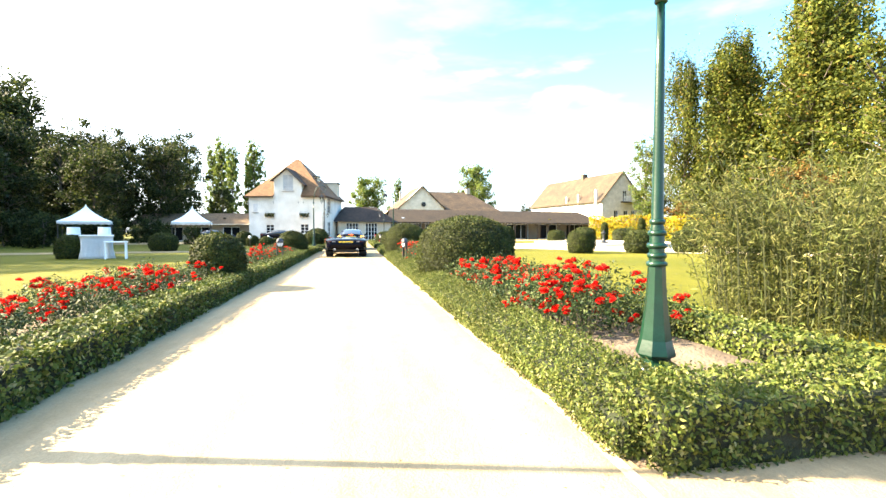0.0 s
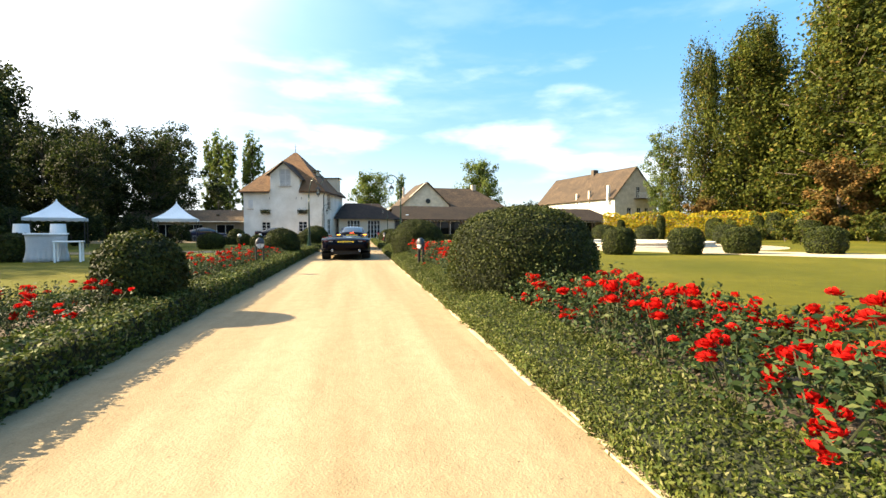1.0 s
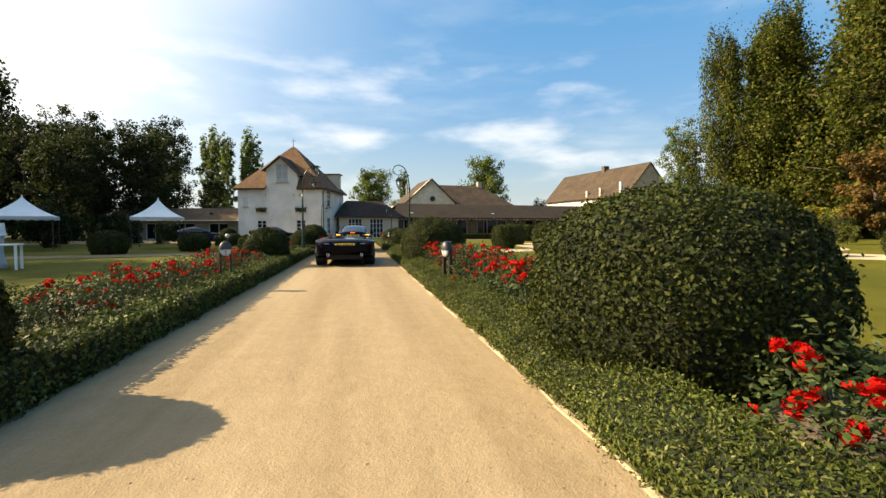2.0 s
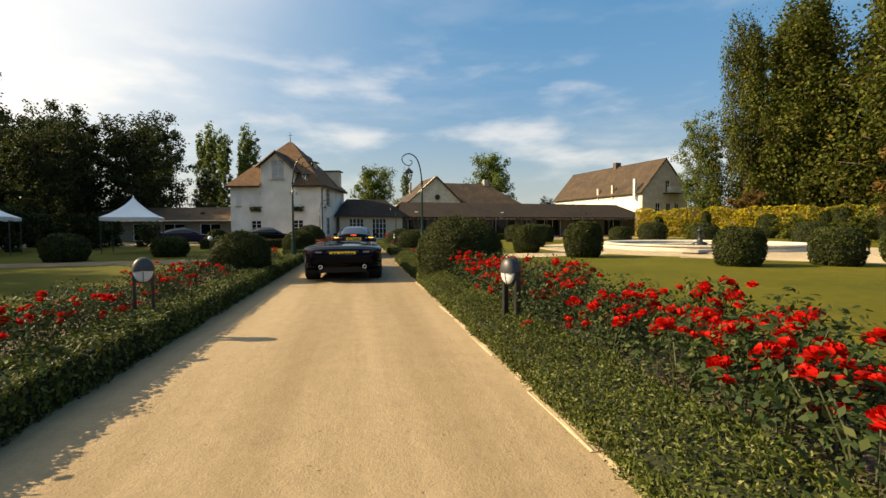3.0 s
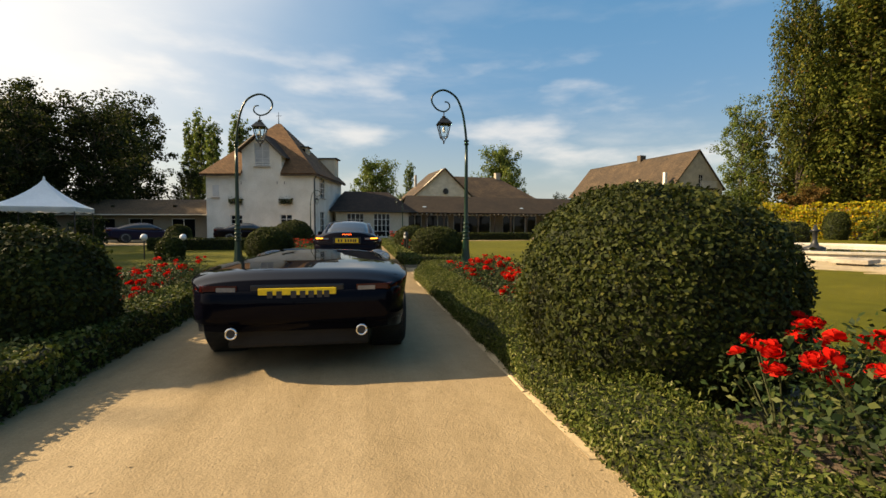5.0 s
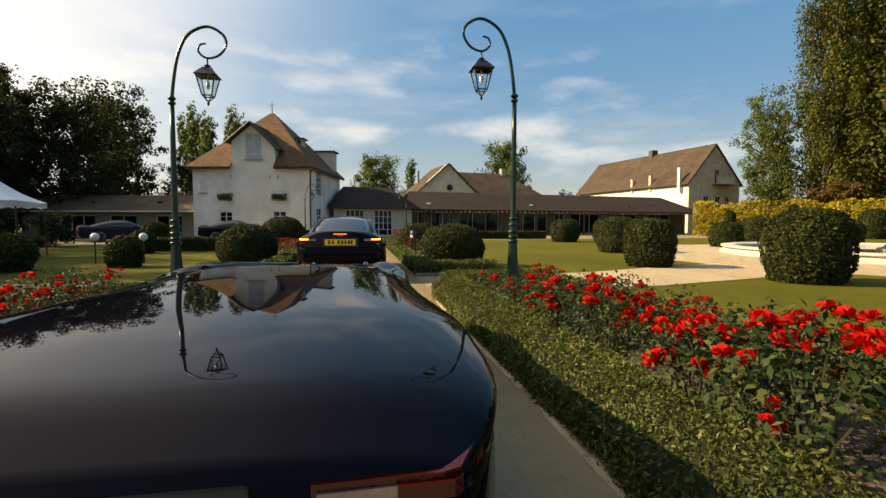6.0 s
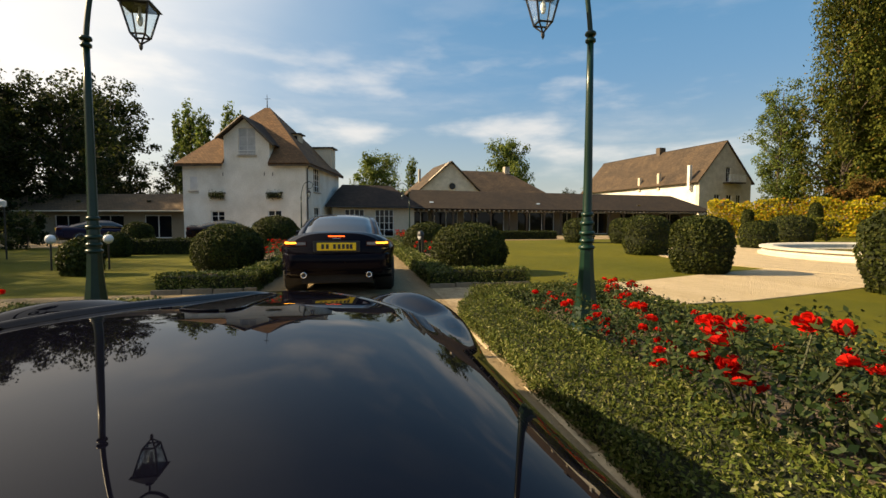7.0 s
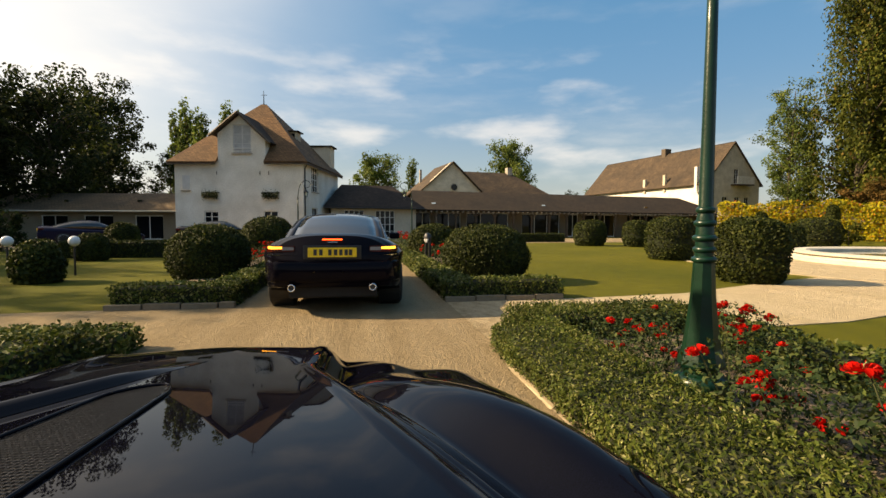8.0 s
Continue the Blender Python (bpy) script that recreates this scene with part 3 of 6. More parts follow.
HH = 0.34
hedge(1.30, 1.74, 2.1, 28.3, HH, 5400, "long clipped box hedge along the drive with sunlit top", 0.0145, None, None, 0.42, 0.42, 420)
hedge(-2.58, -2.12, 2.1, 28.2, HH, 2000, "long clipped box hedge with its drive side in shade")
hedge(1.42, 3.55, 1.9, 2.42, HH, 4200, "short clipped box hedge closing the rose bed", 0.016, None, None, 0.0, 0.5, 350)
hedge(3.2, 3.62, 2.45, 5.4, HH, 2400, "box hedge turning beside the lawn")
hedge(3.24, 3.6, 5.42, 28.0, 0.31, 1300, "low box hedge between the roses and the lawn", 0.026)
hedge(-4.25, -3.92, 2.4, 28.2, 0.24, 700, "low box hedge between the roses and the lawn", 0.03)
hedge(1.5, 3.4, 28.0, 28.5, HH, 5500, "box hedge end beside the gravel crossing", 0.016, None, None, 0.0, 0.42, 700)
hedge(-3.9, -1.98, 28.25, 28.75, 0.21, 3000, "shaded box hedge end beside the crossing")
hedge(-3.9, -2.2, 1.95, 2.4, HH, 1500, "box hedge closing the bed by the forecourt")
hedge(1.36, 3.25, 30.95, 31.45, 0.32, 2200, "low clipped box hedge in front of a dome")
hedge(-3.25, -1.69, 30.9, 31.4, 0.32, 2200, "low clipped box hedge in front of a dome")
hedge(1.36, 1.8, 31.45, 50.0, 0.32, 900, "box hedge lining the drive towards the house", 0.03)
hedge(-2.1, -1.69, 31.4, 50.0, 0.32, 900, "box hedge lining the drive towards the house", 0.03)
hedge(-9.9, -4.8, 41.6, 42.2, 0.55, 700, "low dark clipped hedge across the lawn", 0.04, None, M_YEW)
hedge(5.0, 14.5, 55.2, 55.9, 0.6, 400, "low trimmed hedge before the gallery", 0.05, None, M_YEW)


# ---- clipped domes and balls ----


def dome_mesh(w, d, h, count, leaf, seed, square=2.3):
    """Leaves over a clipped shape: a rounded shoulder and a slightly drawn-in foot."""
    rng = np.random.default_rng(seed)
    a = rng.uniform(0, 2 * math.pi, count)
    s = rng.random(count) ** 0.62 * (math.pi / 2 + 0.42)
    prof_r = np.abs(np.sin(np.minimum(s, math.pi / 2))) ** (2 / square) * np.where(s > math.pi / 2, 1 - 0.22 * ((s - math.pi / 2) / 0.42) ** 1.5, 1)
    zc = 0.40 * h
    up = np.abs(np.cos(s)) ** (2 / square)
    z = np.where(s < math.pi / 2, zc + (h - zc) * up, zc - zc * (s - math.pi / 2) / 0.42)
    p = np.stack([prof_r * np.cos(a) * w / 2, prof_r * np.sin(a) * d / 2, z], 1)
    q = np.stack([np.cos(a) * np.sin(s), np.sin(a) * np.sin(s), np.cos(s)], 1)
    p = p + q * (lumps(p + seed, 2.4, 0.035) + lumps(p + seed, 6.5, 0.02) + np.abs(rng.normal(0, 0.025, count)) - 0.02)[:, None]
    p[:, 2] = np.maximum(p[:, 2], 0.01)
    return leaf_mesh("foliage", p, q, leaf, M_YEW, 0.75, 0.55, rng)


def core_mesh(w, d, h):
    prof = [(0.34, 0.0), (0.43, 0.18 * h), (0.465, 0.40 * h), (0.455, 0.6 * h), (0.40, 0.78 * h), (0.28, 0.90 * h), (0.12, 0.955 * h)]
    bm = lathe(bmesh.new(), [(r, z) for r, z in prof], 24)
    for v in bm.verts:
        v.co.x *= w
        v.co.y *= d
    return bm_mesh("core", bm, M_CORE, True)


def dome(x, y, w, d, h, count, leaf, seed, label, group, square=2.3, base=0.0):
    ob = thing("topiary_bush", pose(x, y, base), label, "topiary", group)
    part("core", core_mesh(w, d, h), None, ob, "solid dark filler for the inner shade")
    part("foliage", dome_mesh(w, d, h, count, leaf, seed, square), None, ob)
    return ob


DL = "large clipped evergreen dome standing among red roses"
dome(2.42, 10.1, 2.15, 2.1, 1.5, 44000, 0.0185, 11, DL, "domes in the beds")
dome(2.22, 20.7, 1.9, 1.9, 1.52, 46000, 0.018, 12, DL, "domes in the beds")
dome(-2.74, 10.1, 1.02, 1.08, 1.12, 20000, 0.023, 13, "clipped evergreen dome beside the rose bed hedge", "domes in the beds")
dome(-2.85, 22.2, 1.38, 1.38, 1.16, 20000, 0.023, 14, "clipped evergreen dome beside the rose bed hedge", "domes in the beds")
dome(2.68, 33.5, 1.8, 1.7, 1.18, 22000, 0.026, 15, "clipped evergreen dome behind a low box hedge", "domes in the beds")
dome(-2.98, 34.2, 1.55, 1.5, 1.14, 19000, 0.026, 16, "clipped evergreen dome behind a low box hedge", "domes in the beds")
dome(2.5, 39.6, 1.65, 1.6, 1.2, 9000, 0.04, 17, "clipped evergreen dome beside the drive", "domes in the beds")
dome(-3.3, 42.3, 1.95, 1.9, 1.45, 9000, 0.042, 18, "wide clipped evergreen dome beside the drive", "domes in the beds")
LB = "rounded clipped bush on the lawn beside the gravel"
for k, (x, y, w, h, c) in enumerate([(8.2, 32.5, 1.38, 1.36, 12000), (9.35, 28.8, 1.6, 1.5, 14000), (10.9, 38.7, 1.75, 1.5, 9000), (12.1, 23.5, 1.5, 1.25, 9000), (15.2, 22.9, 1.55, 1.25, 9000),
                                    (18.2, 22.9, 1.6, 1.25, 8000), (13.5, 49.6, 1.9, 1.5, 6000), (15.6, 48.1, 1.6, 1.5, 5000), (23.0, 44.0, 2.2, 1.6, 6000), (25.8, 41.6, 2.0, 1.5, 5000),
                                    (22.0, 22.0, 1.7, 1.3, 6000), (26.5, 21.0, 1.8, 1.4, 6000), (19.0, 42.0, 1.6, 1.3, 5000), (29.5, 36.5, 2.1, 1.6, 5000)]):
    dome(x, y, w, w * 0.96, h, int(c * 0.8), 0.036 if c > 8500 else 0.05, 30 + k, LB, "clipped bushes on the lawn", 3.0)
for k, (x, y, w, h) in enumerate([(-6.2, 34.4, 0.85, 0.82), (-8.6, 33.5, 1.5, 0.95), (-8.3, 40.4, 0.95, 0.85), (-11.5, 31.0, 1.6, 1.1), (-12.15, 22.9, 1.2, 1.0), (-10.4, 47.0, 1.4, 1.2)]):
    dome(x, y, w, w, h, 6000, 0.045, 60 + k, "small dark clipped ball bush on the lawn", "ball bushes on the lawn", 2.4)

# ---- roses ----


def rose_bloom(seed):
    """One open rose: rings of cupped, round-edged petals."""
    rng = np.random.default_rng(seed)
    vs, fs = [], []
    for ring, (cnt, r, tilt, sz) in enumerate([(5, 0.025, 0.15, 0.025), (6, 0.023, 0.65, 0.027), (5, 0.016, 1.0, 0.026), (4, 0.009, 1.3, 0.024), (2, 0.003, 1.5, 0.02)]):
        for k in range(cnt):
            a = 2 * math.pi * (k + 0.5 * ring) / cnt + rng.uniform(-0.25, 0.25)
            t = tilt + rng.uniform(-0.3, 0.3)
            s = sz * rng.uniform(0.85, 1.15)
            c = Vector((math.cos(a) * r, math.sin(a) * r, 0.006 * ring))
            out = Vector((math.cos(a) * math.cos(t), math.sin(a) * math.cos(t), math.sin(t)))
            side = Vector((-math.sin(a), math.cos(a), 0))
            cup = out.cross(side)
            b = len(vs)
            for u, w, d in ((-0.5, -0.25, 0), (-0.5, 0.25, 0), (0.1, 0.55, -0.14), (0.55, 0.42, -0.05), (0.72, 0.0, 0.10), (0.55, -0.42, -0.05), (0.1, -0.55, -0.14)):
                vs.append(c + out * s * u + side * s * w + cup * s * d)
            fs.append((b, b + 1, b + 2, b + 6))
            fs.append((b + 6, b + 2, b + 3, b + 5))
            fs.append((b + 5, b + 3, b + 4))
    return mesh_of("bloom", vs, fs, M_ROSE)


def copy_sized(ob, m):
    """A copy at a pose that holds its own scale, whatever the first one's scale is."""
    return copy_thing(ob, m @ Matrix.Diagonal((1 / ob.scale.x, 1 / ob.scale.y, 1 / ob.scale.z, 1)))


BLOOMS = [rose_bloom(s) for s in range(4)]


def rose_bush(seed, blooms):
    rng = np.random.default_rng(seed)
    ob = thing("rose_bush", pose(0, 0, -30), "red rose bush in flower with dark green leaves", "rose bush", "roses in the beds")
    bm = bmesh.new()
    tips = []
    for k in range(9):
        a = rng.uniform(0, 2 * math.pi)
        r = rng.uniform(0.08, 0.36)
        h = rng.uniform(0.26, 0.76)
        top = Vector((math.cos(a) * r, math.sin(a) * r, h))
        mid = Vector((math.cos(a) * r * 0.45, math.sin(a) * r * 0.45, h * 0.55))
        tube(bm, [(0.02 * math.cos(a), 0.02 * math.sin(a), -0.05), mid, top], [0.008, 0.006, 0.004], 4)
        tips.append(top)
    part("stem", bm, M_STEM, ob, "thin thorny branching stem")
    cnt = 600
    a = rng.uniform(0, 2 * math.pi, cnt)
    r = np.sqrt(rng.random(cnt)) * 0.38
    z = 0.03 + rng.random(cnt) ** 0.70 * 0.72 * (1.12 - (r / 0.38) ** 2 * 0.38)
    p = np.stack([r * np.cos(a), r * np.sin(a), z], 1)
    q = np.stack([np.cos(a) * 0.6, np.sin(a) * 0.6, np.full(cnt, 0.8)], 1)
    part("foliage", leaf_mesh("foliage", p, q, 0.0245, M_ROSELEAF, 0.7, 0.5, rng), None, ob)
    for k in range(blooms):
        base = tips[(k // 3) % len(tips)]
        off = Vector((rng.normal(0, 0.05), rng.normal(0, 0.05), rng.uniform(-0.06, 0.05)))
        f = new("bloom", BLOOMS[int(rng.integers(4))])
        f.parent = ob
        s = rng.uniform(1.0, 1.55)
        f.matrix_basis = pose(base.x + off.x, base.y + off.y, base.z + off.z, rng.uniform(-45, 45), rng.uniform(-45, 45), rng.uniform(0, 360)) @ Matrix.Diagonal((s, s, s, 1))
    return ob


PROTO = [rose_bush(101, 11), rose_bush(102, 8), rose_bush(103, 15), rose_bush(104, 4)]
used = set()


def plant(x, y, rich):
    k = random.choices(range(4), rich)[0]
    s = random.uniform(0.80, 1.06) * (0.82 if x < 0 else 0.74 if 24.6 < y < 30 else 1.0)
    m = pose(x, y, 0.08, random.uniform(-5, 5), random.uniform(-5, 5), random.uniform(0, 360)) @ Matrix.Diagonal((s, s, s * random.uniform(0.78, 0.98), 1))
    if k in used:
        copy_sized(PROTO[k], m)
    else:
        used.add(k)
        PROTO[k].matrix_basis = m


y = 3.9
while y < 27.6:
    for x in (1.96, 2.40, 2.86):
        if (abs(y - 10.1) < 1.25) or (abs(y - 20.7) < 1.15) or math.hypot(x - 2.15, y - 26.5) < 0.4 or math.hypot(x - 2.1, y - 3.0) < 1.1:
            continue
        plant(x + random.uniform(-0.16, 0.16), y + random.uniform(-0.2, 0.2), (0, 4, 0, 6) if y > 24.8 else (6, 3, 7, 0) if x > 2.2 else (5, 4, 5, 1))
    y += 0.46
for x, y in ((1.95, 27.25), (1.98, 25.75), (2.75, 26.9), (2.05, 25.3), (1.9, 24.9)):
    plant(x, y, (1, 4, 0, 1))
y = 4.2
while y < 27.3:
    for x in (-2.78, -3.15, -3.5):
        if (abs(y - 10.1) < 0.9) or (abs(y - 22.2) < 0.95) or math.hypot(x + 2.35, y - 27.0) < 0.4:
            continue
        plant(x + random.uniform(-0.18, 0.18), y + random.uniform(-0.22, 0.22), (3, 4, 3, 2) if y < 10 else (1, 3, 1, 8))
    y += 0.55
for side in (1, -1):
    y = 36.0
    while y < 49:
        for x in (2.2, 2.8):
            if abs(y - 39.6) > 1.0 or side < 0:
                plant((x if side > 0 else -x - 0.1) + random.uniform(-0.2, 0.2), y, (4, 3, 4, 2))
        y += 0.95


# ---- lamp posts ----


def lantern(parent):
    """A tapering four-sided lantern that hangs from the crook; its top hook is at the origin."""
    la = new("lantern")
    la.parent = parent
    tagged(la, "black four-sided hanging lantern with clear panes")
    top, bot, zt, zb = 0.135, 0.07, -0.26, -0.56
    bm = bmesh.new()
    tube(bm, [(0, 0, 0.02), (0, 0, -0.10)], 0.012, 6)
    lathe(bm, [(0.018, -0.10), (0.032, -0.085), (0.05, -0.10), (0.03, -0.115), (0.055, -0.125), (0.075, -0.135)][::-1], 8)
    for sgn in range(4):
        a0, a1 = math.pi / 4 + sgn * math.pi / 2, math.pi / 4 + (sgn + 1) * math.pi / 2
        vs = [bm.verts.new(c) for c in ((0.078 * math.cos(a0), 0.078 * math.sin(a0), -0.13), (0.078 * math.cos(a1), 0.078 * math.sin(a1), -0.13),
                                        ((top + 0.03) * 1.35 * math.cos(a1), (top + 0.03) * 1.35 * math.sin(a1), zt), ((top + 0.03) * 1.35 * math.cos(a0), (top + 0.03) * 1.35 * math.sin(a0), zt))]
        bm.faces.new(vs)
    part("lantern_roof", bm, M_BLACK, la)
    bm = bmesh.new()
    for sgn in range(4):
        a = math.pi / 4 + sgn * math.pi / 2
        a2 = a + math.pi / 2
        t0, b0 = Vector((top * 1.35 * math.cos(a), top * 1.35 * math.sin(a), zt)), Vector((bot * 1.35 * math.cos(a), bot * 1.35 * math.sin(a), zb))
        t1, b1 = Vector((top * 1.35 * math.cos(a2), top * 1.35 * math.sin(a2), zt)), Vector((bot * 1.35 * math.cos(a2), bot * 1.35 * math.sin(a2), zb))
        tube(bm, [t0, b0], 0.011, 5)
        tube(bm, [t0, t1], 0.013, 5)
        tube(bm, [b0, b1], 0.011, 5)
        tube(bm, [b0, (0, 0, zb - 0.09)], 0.009, 5)
    lathe(bm, [(0.006, zb - 0.15), (0.018, zb - 0.125), (0.02, zb - 0.10), (0.01, zb - 0.075)], 8)
    part("lantern_frame", bm, M_BLACK, la)
    for sgn in range(4):
        a, a2 = math.pi / 4 + sgn * math.pi / 2, math.pi / 4 + (sgn + 1) * math.pi / 2
        q = [(bot * 1.33 * math.cos(a), bot * 1.33 * math.sin(a), zb), (bot * 1.33 * math.cos(a2), bot * 1.33 * math.sin(a2), zb), (top * 1.33 * math.cos(a2), top * 1.33 * math.sin(a2), zt), (top * 1.33 * math.cos(a), top * 1.33 * math.sin(a), zt)]
        inner = [tuple(np.array(v) * (0.97, 0.97, 1)) for v in q]
        pane = part("pane", mesh_of("pane", q + inner, [(0, 1, 2, 3), (7, 6, 5, 4), (0, 4, 5, 1), (1, 5, 6, 2), (2, 6, 7, 3), (3, 7, 4, 0)], M_GLASS), None, la)
        pane.visible_shadow = False
    part("lamp_bulb", lathe(bmesh.new(), [(0.012, -0.26), (0.014, -0.33), (0.026, -0.37), (0.03, -0.41), (0.018, -0.45), (0.004, -0.46)][::-1], 8), M_FROST, la, smooth=True)
    return la


POST_H = 2.68      # height of the upper collar


def lamp_post():
    ob = thing("street_lamp", pose(0, 0, -30), "dark green cast-iron lamp post with a hanging lantern", "street lamp", "lamp posts along the drive")
    part("base", lathe(bmesh.new(), [(0.105, 0.10), (0.102, 0.13), (0.13, 0.145), (0.136, 0.16), (0.128, 0.19), (0.108, 0.26), (0.094, 0.36), (0.080, 0.48), (0.071, 0.58), (0.064, 0.70), (0.060, 0.79)], 8), M_GREEN, ob, "flared octagonal cast base")
    part("foot", lathe(bmesh.new(), [(0.15, -0.17), (0.155, 0.0), (0.163, 0.02), (0.163, 0.055), (0.150, 0.08), (0.125, 0.095), (0.10, 0.105)], 20), M_GREEN, ob, "round cast-iron foot", True)
    part("shaft", lathe(bmesh.new(), [(0.054, 0.77), (0.054, 0.80), (0.050, 1.05), (0.042, 1.08), (0.037, 1.6), (0.032, 2.2), (0.028, POST_H)], 16), M_GREEN, ob, smooth=True)
    for z, r in ((0.80, 0.070), (0.86, 0.064), (0.93, 0.068), (1.02, 0.062), (1.10, 0.053), (POST_H - 0.03, 0.045), (POST_H + 0.03, 0.048)):
        part("collar", lathe(bmesh.new(), [(r * 0.8, z - 0.02), (r, z - 0.012), (r * 1.04, z), (r, z + 0.012), (r * 0.8, z + 0.02)], 16), M_GREEN, ob, smooth=True)
    keys = [Vector((-x, 0, POST_H + 0.90 * z)) for x, z in ((0, -0.3), (0, 0), (0.037, 0.375), (0.10, 0.71), (0.225, 0.975), (0.45, 1.10), (0.64, 1.01), (0.69, 0.86), (0.60, 0.70), (0.45, 0.645), (0.345, 0.725), (0.36, 0.83), (0.45, 0.85), (0.50, 0.80))]
    path = []
    for a, b, c, d in zip(keys, keys[1:], keys[2:], keys[3:]):
        for t in np.linspace(0, 1, 7)[:-1]:
            path.append(0.5 * (2 * b + (c - a) * t + (2 * a - 5 * b + 4 * c - d) * t ** 2 + (3 * b - a - 3 * c + d) * t ** 3))
    rads = list(np.linspace(0.024, 0.012, len(path)))
    part("crook", tube(bmesh.new(), path, rads, 8), M_GREEN, ob, "curled iron crook", True)
    la = lantern(ob)
    la.matrix_basis = pose(-0.45, 0, POST_H + 0.565) @ Matrix.Diagonal((0.90, 0.90, 0.86, 1))
    return ob


LAMP = lamp_post()
LAMP.matrix_basis = pose(2.13, 26.5, 0.17)
for x, y, turn in ((2.12, 2.98, 0), (-2.32, 27.3, 180), (-2.95, 3.0, 180), (3.1, 51.5, 0), (-3.4, 51.5, 180)):
    copy_thing(LAMP, pose(x, y, 0.13 if y < 40 else 0.0, 0, 0, turn))

# ---- bollard lights ----


def bollard(x, y, turn):
    """Two flat uprights that carry a round lamp: a metal eyelid above, a split white lens below."""
    ob = thing("bollard_light", pose(x, y, 0.08, 0, 0, turn) @ Matrix.Diagonal((0.86, 0.86, 0.95, 1)), "black two-legged garden bollard light with a hooded white lens", "garden light", "bollard lights in the beds")
    for sx in (-1, 1):
        part("leg", boxed(sx * 0.105 - 0.022, sx * 0.105 + 0.022, -0.035, 0.045, -0.06, 0.74, 0.01), M_BLACK, ob)
    n, cz, rx, rz = 28, 0.76, 0.132, 0.158
    bm = bmesh.new()
    rims = []
    for yy, k in ((0.075, 0.55), (0.062, 0.86), (0.03, 1.0), (-0.045, 1.0), (-0.055, 0.95)):
        rims.append([bm.verts.new((rx * k * math.cos(2 * math.pi * j / n), yy, cz + rz * k * math.sin(2 * math.pi * j / n))) for j in range(n)])
    for a, b in zip(rims, rims[1:]):
        for j in range(n):
            bm.faces.new((a[j], a[(j + 1) % n], b[(j + 1) % n], b[j]))
    bm.faces.new(rims[0][::-1])
    bm.faces.new(rims[-1])
    part("housing", bm, M_BLACK, ob, smooth=False)

    def bulge(a0, a1, k, depth, steps=8, turns=16):
        """A swelling shell over one half of the face."""
        b2 = bmesh.new()
        rows = []
        for i in range(steps + 1):
            r = math.cos(i / steps * math.pi / 2)
            rows.append([b2.verts.new((rx * k * r * math.cos(a0 + (a1 - a0) * j / turns), -0.05 - depth * math.sin(i / steps * math.pi / 2), cz + rz * k * r * math.sin(a0 + (a1 - a0) * j / turns))) for j in range(turns + 1)])
        for a, b in zip(rows, rows[1:]):
            for j in range(turns):
                b2.faces.new((a[j], a[j + 1], b[j + 1], b[j]))
        bmesh.ops.remove_doubles(b2, verts=b2.verts[:], dist=0.0006)
        return b2
    part("hood", bulge(-0.08, math.pi + 0.08, 0.99, 0.075), M_HOOD, ob, "dull grey metal eyelid hood", True)
    part("lens", bulge(math.pi, 2 * math.pi, 0.90, 0.052), M_FROST, ob, "white lower half lens", True)
    part("rib", tube(bmesh.new(), [(0, -0.05 - 0.056 * math.sin(a), cz - rz * 0.91 * math.cos(a)) for a in np.linspace(0.05, 1.5, 9)], 0.004, 6), M_BLACK, ob, "thin black rib across the lens")
    return ob


bollard(1.58, 15.12, -64)
bollard(-2.48, 16.2, 22)
bollard(1.95, 37.0, -64)

# ---- building helpers ----


def wall_grid(put_v, a0, a1, z0, z1, holes, bm):
    """One connected wall with rectangular openings; put_v turns (along, side, height) into a place."""
    us = sorted({a0, a1, *[h[0] for h in holes], *[h[1] for h in holes]})
    zs = sorted({z0, z1, *[h[2] for h in holes], *[h[3] for h in holes]})
    nu, nz = len(us) - 1, len(zs) - 1

    def solid(i, j):
        if not (0 <= i < nu and 0 <= j < nz):
            return False
        mu, mz = (us[i] + us[i + 1]) / 2, (zs[j] + zs[j + 1]) / 2
        return not any(h[0] < mu < h[1] and h[2] < mz < h[3] for h in holes)
    made = {}

    def vert(i, j, k):
        if (i, j, k) not in made:
            made[i, j, k] = bm.verts.new(put_v(us[i], k, zs[j]))
        return made[i, j, k]
    for i in range(nu):
        for j in range(nz):
            if not solid(i, j):
                continue
            for k in (0, 1):
                bm.faces.new([vert(i, j, k), vert(i + 1, j, k), vert(i + 1, j + 1, k), vert(i, j + 1, k)])
            for di, dj, p, q in ((-1, 0, (i, j), (i, j + 1)), (1, 0, (i + 1, j), (i + 1, j + 1)), (0, -1, (i, j), (i + 1, j)), (0, 1, (i, j + 1), (i + 1, j + 1))):
                if not solid(i + di, j + dj):
                    bm.faces.new([vert(*p, 0), vert(*q, 0), vert(*q, 1), vert(*p, 1)])
    return bm


def wall_bm(x0, x1, y0, y1, z0, z1, holes=()):
    """A wall along x with rectangular openings (x0, x1, z0, z1) right through it."""
    return wall_grid(lambda a, k, z: (a, y1 if k else y0, z), x0, x1, z0, z1, holes, bmesh.new())


def wall_side_bm(x0, x1, y0, y1, z0, z1, holes=()):
    """The same along y; holes as (y0, y1, z0, z1)."""
    return wall_grid(lambda a, k, z: (x1 if k else x0, a, z), y0, y1, z0, z1, holes, bmesh.new())


